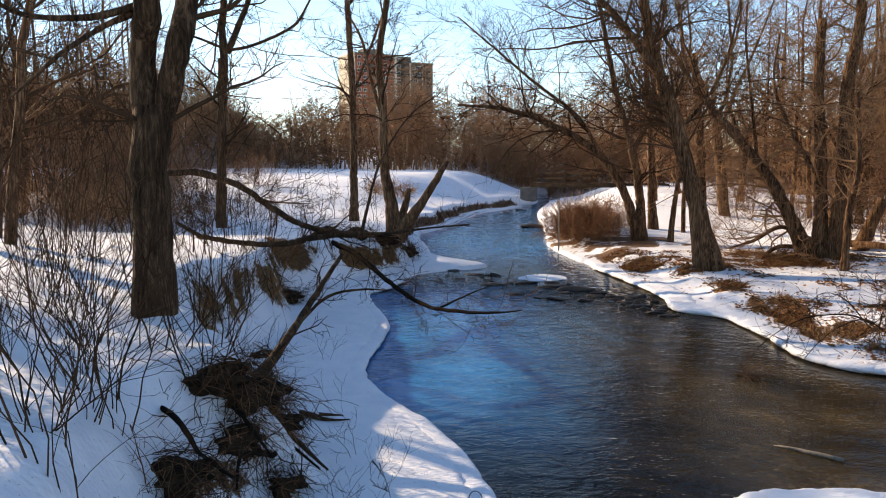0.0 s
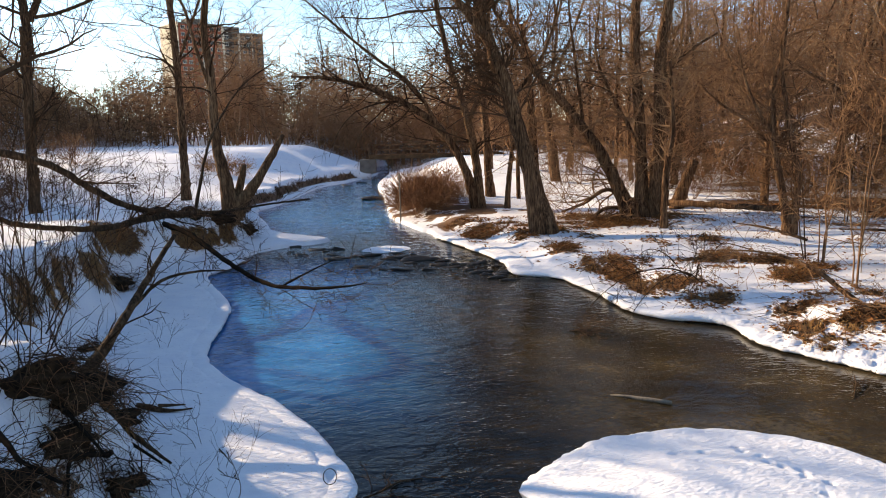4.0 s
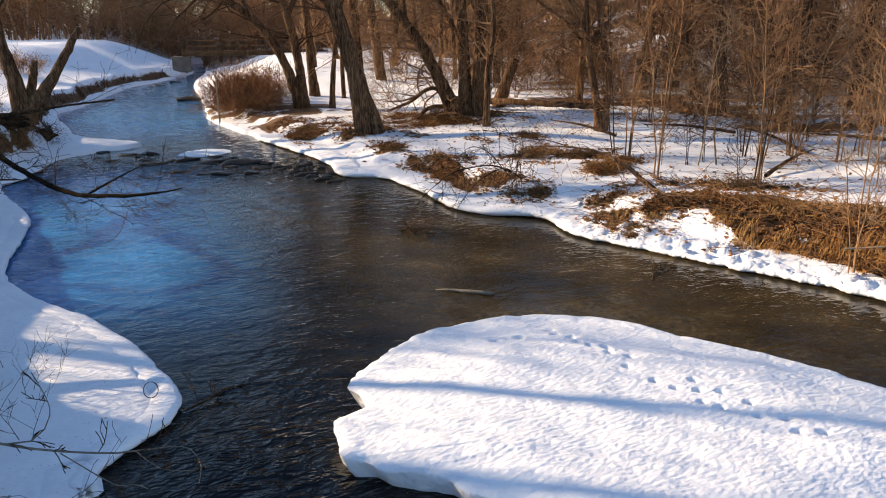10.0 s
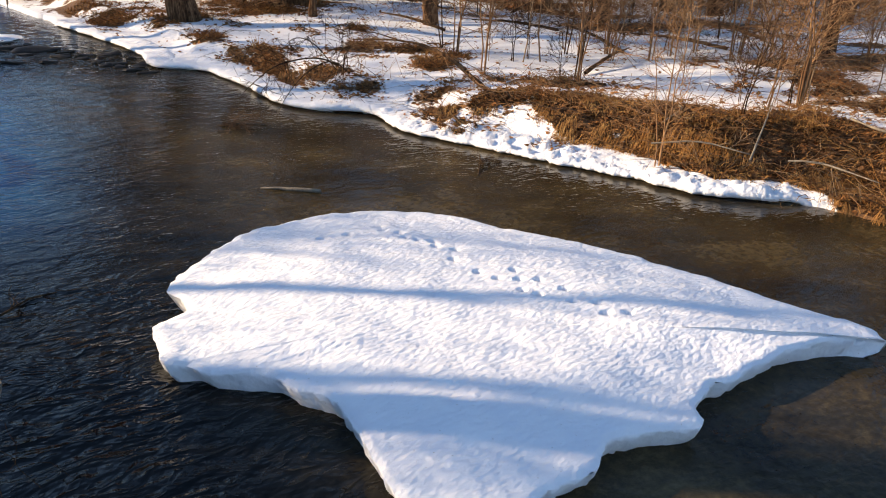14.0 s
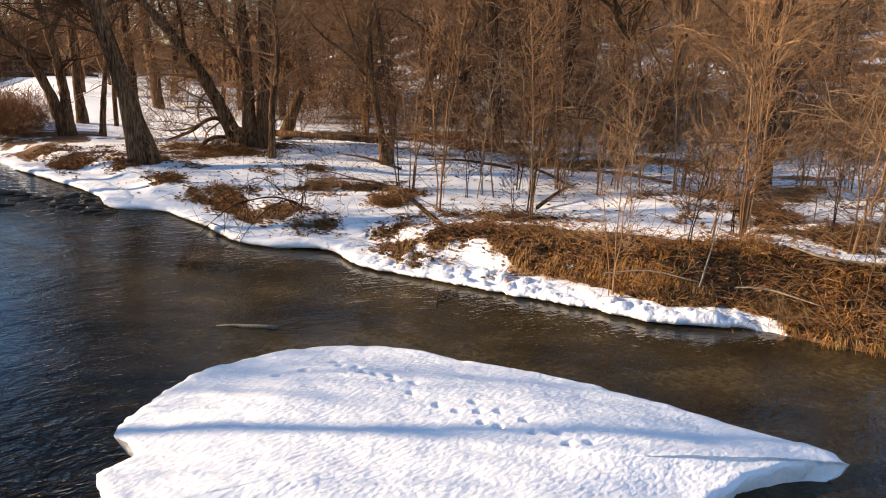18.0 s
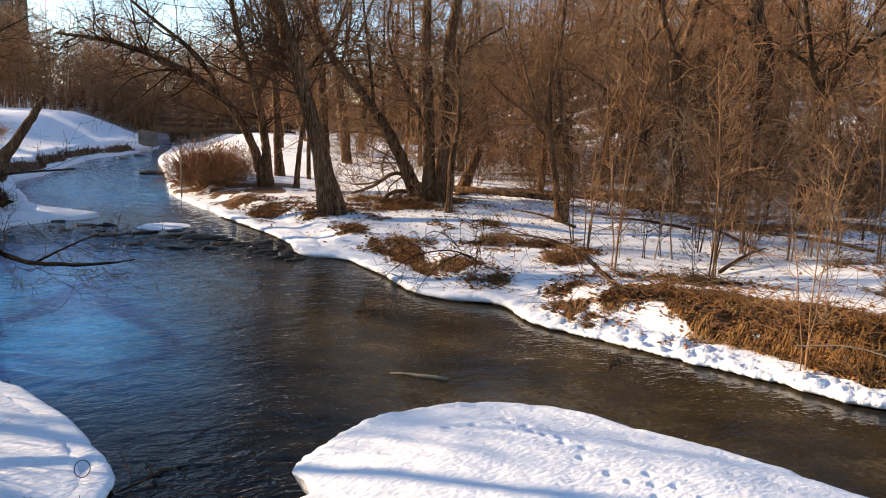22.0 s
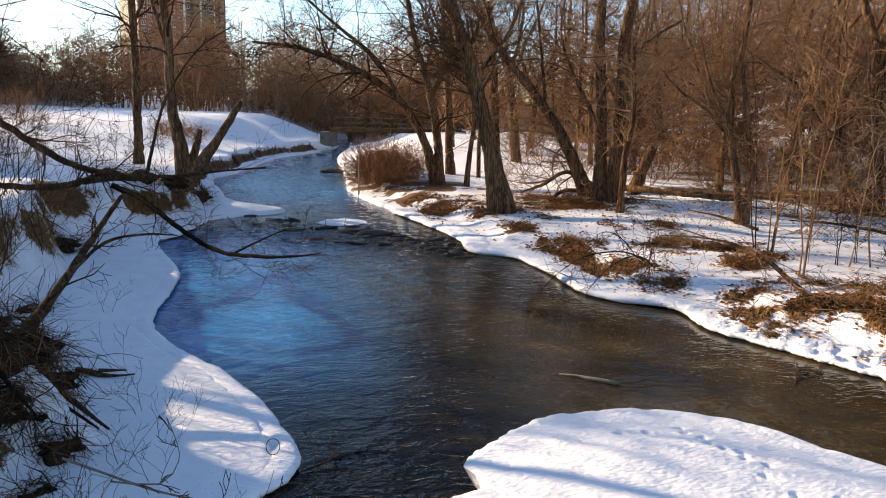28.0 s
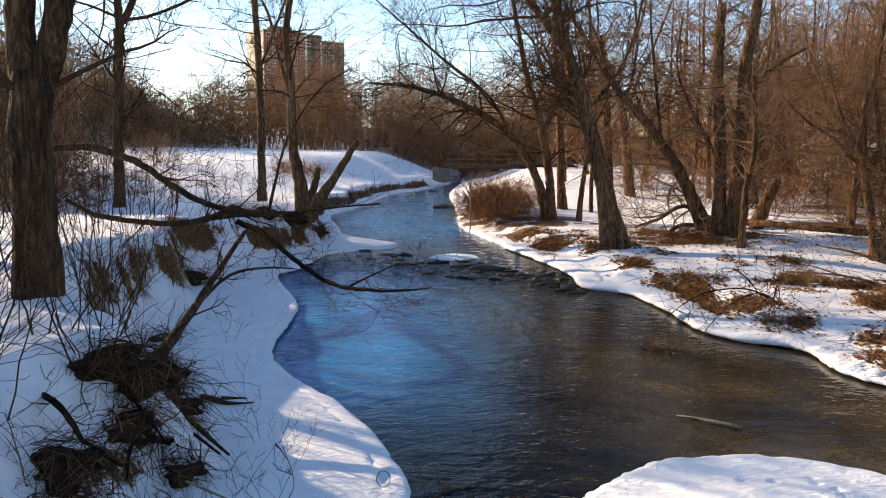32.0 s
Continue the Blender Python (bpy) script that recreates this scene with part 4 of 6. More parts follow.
rngf = np.random.default_rng(42)
FOREST = [forest_kind(100 + k, 9 + 1.4 * k, (TWIG, PALE, RUST)[k % 3], ("bare brown woodland tree", "bare grey woodland tree", "rust-brown bare woodland tree")[k % 3], BARK) for k in range(7)]
spots = []
while len(spots) < 215:
    a, r = rngf.uniform(-62, 40), rngf.uniform(0, 1)
    r = 36 + 75 * r ** 0.8 if a < -12 else 84 + 70 * r
    x, y = -math.sin(radians(a)) * r, math.cos(radians(a)) * r
    if a < -12 and x < 11 + max(0, (y - 40)) * 0.35:
        continue
    if -16 < a < 18 and r < 92:
        continue
    spots.append((x, y))
far_side = [q for q in spots if math.hypot(q[0], q[1]) > 83 and q[0] < 0.22 * q[1]]
plant(FOREST, [q for q in spots if q not in far_side], rngf, (0.7, 1.2))
LOW_FOREST = [forest_kind(140 + k, 8 + 1.5 * k, (TWIG, TWIG_DARK, TWIG)[k % 3], "low bare tree beyond the snowy flat", BARK) for k in range(3)]
plant(LOW_FOREST, far_side[:60], rngf, (0.45, 0.8))


# woods beside the flat, partly out of view, set to shade the near bank
spots = []
while len(spots) < 22:
    a, r = rngf.uniform(22, 80), rngf.uniform(17, 62)
    x, y = -math.sin(radians(a)) * r, math.cos(radians(a)) * r
    if a < 33 and r < 42:
        continue
    spots.append((x, y))
# five trees added out of view, only for their shade on the near bank
spots += [(-10, 12), (-12.5, 14.5), (-9.5, 9.5), (-15, 17.5), (-14, 12)]
spots += [(-math.sin(radians(a)) * r, math.cos(radians(a)) * r) for a, r in zip(rngf.uniform(21.5, 31, 20), rngf.uniform(44, 66, 20))]
plant([forest_kind(120 + k, 12 + 2 * k, (TWIG, TWIG_DARK)[k % 2], "tall bare tree beside the snowy flat, some added unseen for shade", BARK) for k in range(3)], spots, rngf, (0.65, 0.95))


def spreading_kind(seed, height, twig, bark, label):
    """An old tree with crooked, arching limbs that fork again and again."""
    rng = np.random.default_rng(seed)
    root = empty("tree", 0, 0, 0, label, "tree", "crooked woodland trees")
    tb, lean = Tubes(), rng.normal(0, 0.16, 2)
    n = 8
    hub = height * rng.uniform(0.28, 0.42)
    r0 = 0.016 * height
    pts = np.array([(lean[0] * hub * k / n + rng.normal(0, 0.05), lean[1] * hub * k / n + rng.normal(0, 0.05), hub * k / (n - 1) - 0.3 * (k == 0)) for k in range(n)])
    tb.add(pts, np.linspace(r0 * 1.25, r0 * 0.85, n), 8)
    tb.object("trunk", bark, root)
    tw = Tubes()
    a = rng.uniform(0, 6.28)
    for j in range(5):
        a += rng.uniform(0.9, 1.6)
        lb = Tubes()
        m = 10
        p, d = [pts[-1 - j % 3]], unit(np.array((math.cos(a) * 0.8, math.sin(a) * 0.8, rng.uniform(0.5, 1.4))))
        ln = height * rng.uniform(0.5, 0.75)
        for i in range(m - 1):
            d = unit(d + rng.normal(0, 0.17, 3) + np.array((0, 0, 0.10 - 0.02 * i)))
            p.append(p[-1] + d * ln / (m - 1))
        p = np.array(p)
        rad = np.linspace(r0 * rng.uniform(0.4, 0.65), 0.02, m)
        lb.add(p, rad, 6)
        lb.object("limb", bark, root)
        for q in range(13):
            i = int(rng.integers(1, m - 1))
            side = unit(np.cross(p[i + 1] - p[i], rng.normal(0, 1, 3)))
            grow(tw, rng, p[i], unit(p[i + 1] - p[i]) * rng.uniform(0.2, 0.9) + side, ln * rng.uniform(0.16, 0.42), max(0.012, rad[i] * 0.4), 2, 4, 0.1, 4, 0.45, 0.0095)
    tw.object("crown", twig, root, kind="stuff")
    return root


OLD = [spreading_kind(160 + k, 10 + 1.5 * k, (TWIG, TWIG, TWIG_DARK, PALE)[k], (BARK, BARK, BARK_DARK, BARK)[k], ("crooked bare brown tree with arching limbs", "crooked brown-twigged bare tree", "dark crooked bare tree", "crooked bare tree with pale twigs")[k]) for k in range(4)]
plant(OLD, [(19.5, 29), (22.5, 24.5), (24.5, 31), (17.5, 35.5), (28, 27), (21.5, 40), (27, 37), (25.5, 20), (31, 33), (16, 44), (30.5, 21.5), (28.5, 14.5), (34, 27), (13.8, 52), (19, 50), (-24, 44), (-27, 50), (24, 47), (33, 17)], rngf, (0.75, 1.15))


def sapling_kind(seed, height, twig, label, count=3):
    """Thin upright stems from one stool, each with fine side twigs."""
    rng = np.random.default_rng(seed)
    root = empty("sapling", 0, 0, 0, label, "sapling", "bare saplings")
    for k in range(count):
        a = rng.uniform(0, 6.28)
        h = height * rng.uniform(0.6, 1.0)
        n = 8
        drift = rng.normal(0, 0.06, 2) + 0.12 * np.array((math.cos(a), math.sin(a)))
        pts = np.array([(0.06 * math.cos(a) + drift[0] * h * (j / n) ** 1.3 + rng.normal(0, 0.009 * h) * (j > 0), 0.06 * math.sin(a) + drift[1] * h * (j / n) ** 1.3 + rng.normal(0, 0.009 * h) * (j > 0), h * j / (n - 1) - 0.08 * (j == 0)) for j in range(n)])
        r0 = 0.0055 + 0.0032 * h
        tb = Tubes()
        tb.add(pts, np.linspace(r0, 0.004, n), 5)
        for q in range(int(9 + 3.2 * h)):
            t = rng.uniform(0.15, 0.98)
            i = min(n - 2, int(t * (n - 1)))
            b = rng.uniform(0, 6.28)
            grow(tb, rng, pts[i] + (pts[i + 1] - pts[i]) * rng.uniform(), (math.cos(b), math.sin(b), rng.uniform(0.1, 1.2)), h * rng.uniform(0.14, 0.42) * (1.1 - 0.6 * t), max(0.0065, r0 * 0.42), 1, 3, 0.15, 4, 0.6, 0.0048)
        tb.object("stem", twig, root)
    return root


SAPLINGS = [sapling_kind(300 + k, 2.2 + 0.55 * k, (PALE, TWIG_DARK, TWIG)[k % 3], ("slim pale tan bare sapling in the thicket", "slim dark bare sapling in the thicket", "slim brown bare sapling in the thicket")[k % 3], 1 + k % 3) for k in range(7)]
spots = [(11.19, 13.65), (12.96, 14.59), (11.69, 11.09), (11.77, 11.77), (9.9, 7.6), (11.63, 7.37), (12.61, 7.54), (14.33, 7.66), (12.2, 4.68), (13.63, 10.03), (15.29, 13.45), (12.23, 15.96)]
while len(spots) < 210:
    a, r = rngf.uniform(-74, -19), 14 + 32 * rngf.uniform() ** 0.9
    x, y = -math.sin(radians(a)) * r, math.cos(radians(a)) * r
    if x < 11 + 0.16 * max(0, y - 10) or (y < 10 and x < 12.4):
        continue
    if y > 17 and x < 19 and rngf.uniform() < 0.7:
        continue
    spots.append((x, y))
plant(SAPLINGS, spots, rngf, (0.7, 1.3))

THICKET = [shrub_kind(200 + k, 1.7 + 0.35 * k, 12, 1.9, (TWIG, PALE, TWIG_DARK, TWIG, RUST)[k], ("brown bare thicket bush", "pale tan bare thicket bush", "dark bare thicket bush", "grey-brown bare thicket bush", "tall rust-brown bare thicket bush")[k], 2, 0.0068, "bush", 0.015, 0.12, kids=4, wild=0.5, bends=5) for k in range(5)]
spots = []
while len(spots) < 145:
    a, r = rngf.uniform(-72, -17), 24 + 30 * rngf.uniform() ** 0.9
    x, y = -math.sin(radians(a)) * r, math.cos(radians(a)) * r
    if x < 14.5 or (y > 16 and x < 17.5) or r < 31:
        continue
    spots.append((x, y))
plant(THICKET, spots, rngf, (0.7, 1.35))
# low arching brambles on the wooded bank
BRAMBLE = [shrub_kind(250 + k, 1.1, 6, 2.4, (RUST, TWIG, TWIG_DARK)[k], ("rust-brown bramble arching over the snow", "brown bramble arching over the snow", "dark bramble arching over the snow")[k], 1, 0.0035, "bramble", 0.007, -0.9, "bramble", "brambles on the wooded bank", 0.4, 8, 6) for k in range(3)]
spots = []
while len(spots) < 110:
    x, y = rngf.uniform(12.5, 26), rngf.uniform(4, 19)
    if x < 13 + 0.22 * max(0, y - 8) or (y > 12 and rngf.uniform() < 0.4):
        continue
    spots.append((x, y))
plant(BRAMBLE, spots, rngf, (0.7, 1.3))
# thicket among the woods on the left and behind the flat
spots = []
while len(spots) < 46:
    a, r = rngf.uniform(12, 40), rngf.uniform(30, 60)
    if r < 30 or (a < 20 and r < 55):
        continue
    x, y = -math.sin(radians(a)) * r, math.cos(radians(a)) * r
    spots.append((x, y))
plant([shrub_kind(230 + k, 2.0 + 0.5 * k, 12, 1.6, (TWIG, RUST)[k % 2], "brown bare undergrowth bush", 2, 0.006, "bush", 0.016, 0.2) for k in range(2)], spots, rngf, (0.8, 1.5))

# rust-coloured bushes at the edge of the near woods
spots = [(-math.sin(radians(a)) * r, math.cos(radians(a)) * r) for a, r in zip(rngf.uniform(20, 29, 9), rngf.uniform(38, 47, 9))]
plant([shrub_kind(260, 3.4, 18, 1.6, RUST, "rust-orange bare bush beside the snowy flat", 2, 0.007, "bush", 0.016, 0.2)], spots, rngf, (0.8, 1.3))

# far woods, too many to count
def far_woods(name, seed, count, a0, a1, r0, r1, twig, label, tall=(8, 15)):
    rng = np.random.default_rng(seed)
    tb = Tubes()
    az, rr = np.radians(rng.uniform(a0, a1, count)), rng.uniform(r0, r1, count)
    xs, ys = -np.sin(az) * rr, np.cos(az) * rr
    zs = land(xs, ys)[0]
    keep = ~side_of(xs, ys)
    for x, y, z in zip(xs[keep], ys[keep], zs[keep]):
        h = rng.uniform(*tall) * (0.75 + 0.25 * math.sin(x * 0.23 + y * 0.1))
        dx, dy = rng.normal(0, 0.08 * h, 2)
        kx, ky = rng.normal(0, 0.05 * h, 2)
        tb.add([(x, y, z - 0.4), (x + dx * 0.5 + kx, y + dy * 0.5 + ky, z + h * 0.5), (x + dx, y + dy, z + h)], [0.009 * h, 0.006 * h, 0.02], 3)
        for k in range(17):
            t = rng.uniform(0.12, 1)
            a = rng.uniform(0, 6.28)
            l = h * rng.uniform(0.14, 0.36) * (1.2 - 0.6 * t)
            bow = 4 * t * (1 - t)
            s = np.array((x + dx * t + kx * bow, y + dy * t + ky * bow, z + h * t))
            mid = s + np.array((math.cos(a) * 0.7, math.sin(a) * 0.7, rng.uniform(-0.05, 0.5))) * l
            tb.add([s, mid, mid + np.array((math.cos(a) * 0.25 + rng.normal(0, 0.25), math.sin(a) * 0.25, rng.uniform(-0.1, 0.5))) * l], [0.04, 0.03, 0.015], 3)
            for q in range(2):
                tb.add([s * 0.4 + mid * 0.6 if q else mid, mid + np.array((rng.normal(0, 0.5), rng.normal(0, 0.5), rng.uniform(-0.1, 0.6))) * l], [0.024, 0.012], 3)
    return tagged(tb.object(name, twig), label, "woods", kind="stuff")


far_woods("far_woods", 400, 700, -72, -14, 62, 125, FAR_TWIG, "brown bare woods on the hillside", (6, 13))
far_woods("far_woods", 401, 560, -18, 4, 86, 128, FAR_TWIG, "brown bare woods beyond the footbridge", (8, 14))
far_woods("far_woods", 402, 460, 2, 45, 86, 135, TWIG, "brown bare woods on the slope behind the flat", (7, 12))
far_woods("far_woods", 404, 260, 6, 32, 84, 122, TWIG, "bare woods on the hill", (5, 11))
far_woods("far_scrub", 403, 650, -72, 26, 82, 118, TWIG, "low brown scrub at the edge of the woods", (1.5, 4))

# ---- apartment tower in the distance ----
def box(bm, x0, x1, y0, y1, z0, z1):
    g = bmesh.ops.create_cube(bm, size=1.0, matrix=Matrix.Translation(((x0 + x1) / 2, (y0 + y1) / 2, (z0 + z1) / 2)) @ Matrix.Diagonal((x1 - x0, y1 - y0, z1 - z0, 1)))
    return g["verts"]


def solid(name, x0, x1, y0, y1, z0, z1, mat, parent, bevel=0.0, label=""):
    bm = bmesh.new()
    box(bm, x0, x1, y0, y1, z0, z1)
    if bevel:
        bmesh.ops.bevel(bm, geom=bm.edges[:], offset=bevel, segments=2, affect="EDGES")
    return part(name, bm, mat, parent, label)


tower = empty("apartment_tower", -37.9, 338, 4, "tall brick and concrete apartment tower with balconies behind the woods", "apartment building")
tower.rotation_euler = (0, 0, radians(28))
STOREY, FLOORS = 2.75, 15
TOP = 47.2
LOW = TOP - STOREY * FLOORS
# facade runs along local x; y is depth behind it
for x0, x1, y0, dz, mat in ((0, 19.5, 0, 0, BRICK), (19.5, 27, 0.9, -0.4, GREYWALL), (27, 38.5, 2.0, -2.4, GREYWALL)):
    solid("wall", x0, x1, y0, 19, -8, TOP + dz, mat, tower)
    solid("parapet", x0 - 0.15, x1 + 0.15, y0 - 0.15, 19.1, TOP + dz + 0.01, TOP + dz + 0.7, CONCRETE, tower)
solid("gable_wall", -0.35, -0.01, -0.3, 19.2, -8, TOP + 0.9, CREAM, tower, label="sunlit cream end wall")
for x0, x1, y0 in ((9.6, 10.5, -0.5), (18.5, 19.4, -0.5), (26.1, 26.9, 0.3), (33.0, 33.5, 1.6)):
    solid("pilaster", x0, x1, y0, y0 + 0.48, -8, TOP - (0 if y0 < 0 else 2.5), CREAM, tower)
solid("penthouse", 6, 15, 5, 11, TOP + 0.72, TOP + 3.2, CONCRETE, tower)
pane = bmesh.new()
box(pane, -0.75, 0.75, -0.05, 0.05, -0.65, 0.65)
pane_ob = part("window", pane, GLASS, tower)
fr = bmesh.new()
for s in ((-0.85, 0.85, 0.66, 0.8), (-0.85, 0.85, -0.8, -0.66), (-0.85, -0.75, -0.66, 0.66), (0.75, 0.85, -0.66, 0.66), (-0.04, 0.04, -0.66, 0.66)):
    box(fr, s[0], s[1], -0.12, 0.02, s[2], s[3])
frame_ob = part("window_frame", fr, CREAM, pane_ob)
bal = bmesh.new()
box(bal, -1.6, 1.6, -1.2, 0, -0.12, 0.12)
box(bal, -1.6, 1.6, -1.2, -1.1, 0.12, 1.1)
bal_ob = part("balcony", bal, CONCRETE, tower)
first = {"w": True, "b": True}
for fl in range(FLOORS):
    z = LOW + STOREY * (fl + 0.5)
    for wx0, wy0 in ((2.0, 0), (4.6, 0), (11.5, 0), (14.2, 0), (17.2, 0), (21.0, 0.9), (29.0, 2.0), (31.5, 2.0), (36.9, 2.0)):
        if wy0 == 2.0 and fl == FLOORS - 1:
            continue
        if first["w"]:
            pane_ob.location, first["w"] = (wx0, wy0 - 0.03, z), False
            continue
        w2 = pane_ob.copy()
        f2 = frame_ob.copy()
        for o2 in (w2, f2):
            scene.collection.objects.link(o2)
        f2.parent = w2
        w2.location = (wx0, wy0 - 0.03, z)
    for wx0, wy0 in ((8.0, 0), (24.4, 0.9), (34.0, 2.0), (35.6, 2.0)):
        if wy0 == 2.0 and fl == FLOORS - 1:
            continue
        if first["b"]:
            bal_ob.location, first["b"] = (wx0, wy0, z - 1.0), False
            continue
        b2 = bal_ob.copy()
        scene.collection.objects.link(b2)
        b2.location = (wx0, wy0, z - 1.0)

# ---- footbridge over the stream, far off ----
bridge = empty("footbridge", 8.2, 71.6, 0, "rust-brown timber footbridge with rails on concrete abutments", "bridge")
bridge.rotation_euler = (0, 0, radians(-8))
for k in range(26):
    solid("plank", 0.45 * k, 0.45 * k + 0.42, -0.9, 0.9, 2.12, 2.18, BARK, bridge)
for yy in (-0.9, 0.78):
    solid("beam", -0.3, 12.0, yy, yy + 0.14, 1.78, 2.11, EARTH, bridge)
for yy in (-0.86, 0.78):
    for k in range(9):
        solid("post", 0.1 + 1.42 * k, 0.2 + 1.42 * k, yy, yy + 0.1, 2.19, 3.1, BARK, bridge)
    for zz in (2.55, 3.02):
        solid("rail", 0.0, 11.7, yy - 0.06, yy - 0.01, zz, zz + 0.12, BARK, bridge)
for x0, x1 in ((-1.2, 0.3), (11.6, 13.5)):
    solid("abutment", x0, x1, -0.9, 0.9, 0.5, 1.77, CONCRETE, bridge, 0.04)
    mound = bmesh.new()
    bmesh.ops.create_icosphere(mound, subdivisions=4, radius=1.0)
    for v in mound.verts:
        k = 1 + 0.12 * math.sin(5 * v.co.x + x0) * math.cos(4 * v.co.y)
        v.co = Vector(((x0 + x1) / 2 + (-1.6 if x0 < 5 else 1.6) + v.co.x * 2.0 * k, v.co.y * 1.6 * k, 0.25 + v.co.z * 0.8 * k))
    part("footing", mound, SNOW, bridge, "snowed-over earth footing")

# ---- fallen wood ----
def fallen(name, lines, label, seed, bark, twig, shoots=10, reach=0.8, depth=2, category="fallen branch", sides=8):
    """A dead branch: its main lines, with fine side shoots."""
    rng = np.random.default_rng(seed)
    x, y, z, _ = lines[0][0]
    root = empty(name, x, y, z, label, category)
    tw = Tubes()
    for k, ln in enumerate(lines):
        p = smooth_line(ln, 0.15)
        p[1:-1, :3] += rng.normal(0, 0.12, (len(p) - 2, 3)) * p[1:-1, 3:4]
        p[:, 3] *= 1 + rng.normal(0, 0.05, len(p))
        tb = Tubes()
        tb.add(p[:, :3], p[:, 3], sides, cap=True)
        tb.object("bough", bark, root, origin=(x, y, z))
        for j in range(shoots):
            i = int(rng.uniform(0.2, 1.0) * (len(p) - 2))
            seg = unit(p[i + 1, :3] - p[i, :3])
            side = unit(np.cross(seg, rng.normal(0, 1, 3)))
            grow(tw, rng, p[i, :3], seg * rng.uniform(0.3, 1) + side * 0.8, reach * rng.uniform(0.3, 1.1), max(0.005, p[i, 3] * 0.3), depth, 4, -0.05, 3, 0.4)
    if tw.runs:
        tw.object("spray", twig, root, origin=(x, y, z), kind="stuff")
    return root


fallen("fallen_limb", [[(-6.9, 18.6, 3.58, 0.072), (-6.58, 18.8, 3.61, 0.079), (-6.05, 19.0, 3.59, 0.086), (-5.29, 19.3, 3.31, 0.079), (-4.61, 19.8, 2.74, 0.083), (-3.93, 20.13, 2.28, 0.072), (-3.36, 21.24, 1.98, 0.072), (-2.49, 21.85, 1.85, 0.054), (-1.59, 22.93, 1.8, 0.043), (-0.6, 23.97, 1.85, 0.029), (0.67, 24.96, 1.88, 0.03)],
                       [(-6.13, 17.2, 2.53, 0.040), (-5.8, 17.9, 2.15, 0.054), (-5.1, 18.4, 1.96, 0.065), (-4.16, 19.06, 1.85, 0.072), (-3.58, 20.69, 1.87, 0.086), (-2.49, 21.85, 1.89, 0.065)],
                       [(-2.48, 21.85, 1.9, 0.05), (-2.1, 22.19, 3.52, 0.035), (-1.71, 22.52, 4.41, 0.03), (-1.07, 22.96, 5.32, 0.022), (-0.24, 23.47, 5.94, 0.012)]],
       "dark fallen tree limb lying across the bank edge", 31, BARK_DARK, TWIG_DARK, 14, 1.5)
fallen("overhanging_branch", [[(-3.0, 19.77, 1.81, 0.07), (-2.26, 18.36, 1.68, 0.06), (-1.32, 16.43, 1.29, 0.05), (-0.54, 14.47, 1.16, 0.04), (0.18, 13.17, 1.27, 0.03), (0.72, 12.54, 1.38, 0.018), (1.07, 12.11, 1.5, 0.008)],
                              [(-0.22, 13.97, 1.2, 0.02), (0.29, 13.56, 1.52, 0.014), (0.67, 13.35, 1.71, 0.006)], [(-2.2, 18.2, 1.66, 0.03), (-1.3, 17.2, 1.1, 0.02), (-0.5, 16.6, 0.75, 0.01)]],
       "dark bare branch hanging out over the water", 32, BARK_BLACK, TWIG_DARK, 12, 1.0)
fallen("leaning_stem", [[(-2.75, 9.8, 0.8, 0.09), (-2.43, 10.64, 1.29, 0.062), (-2.09, 11.52, 1.87, 0.045), (-1.79, 12.27, 2.38, 0.028)], [(-2.25, 10.98, 1.54, 0.03), (-1.88, 11.24, 1.87, 0.022), (-1.43, 11.71, 1.9, 0.016), (-1.02, 12.14, 1.81, 0.007)]],
       "broken grey-brown stem leaning out of the bank", 33, BARK_DARK, TWIG_DARK, 7, 0.7)
fallen("driftwood", [[(-2.25, 10.93, 0.22, 0.04), (-1.94, 10.68, 0.21, 0.035), (-1.72, 10.63, 0.2, 0.018), (-1.5, 10.6, 0.22, 0.01)], [(-1.95, 10.7, 0.26, 0.03), (-1.6, 10.72, 0.24, 0.008)]],
       "splintered dark driftwood lying on the ice shelf", 34, BARK_DARK, TWIG_DARK, 0)
fallen("driftwood", [[(-2.4, 9.85, 0.5, 0.035), (-1.95, 9.25, 0.36, 0.03), (-1.53, 8.73, 0.24, 0.012)]], "dark stick poking out of the bank over the ice", 35, BARK_DARK, TWIG_DARK, 4, 0.4, 1)
fallen("fallen_log", [[(14.3, 31.4, 0.82, 0.12), (14.69, 30.61, 0.82, 0.14), (16.04, 27.6, 0.86, 0.13), (17.55, 25.03, 0.83, 0.10)]], "fallen brown log lying in the snow", 36, BARK, TWIG, 1, 0.8, 1, "log", 10)
fallen("arched_branch", [[(9.04, 15.64, 1.1, 0.012), (9.48, 14.66, 1.2, 0.02), (9.8, 13.83, 1.16, 0.032), (9.98, 13.07, 0.95, 0.045), (10.2, 12.3, 0.5, 0.058)], [(9.6, 14.4, 1.18, 0.014), (9.1, 14.9, 1.35, 0.01), (8.7, 15.2, 1.3, 0.005)]], "brown arched dead branch rooted in the bank", 37, BARK, TWIG, 12, 1.2)
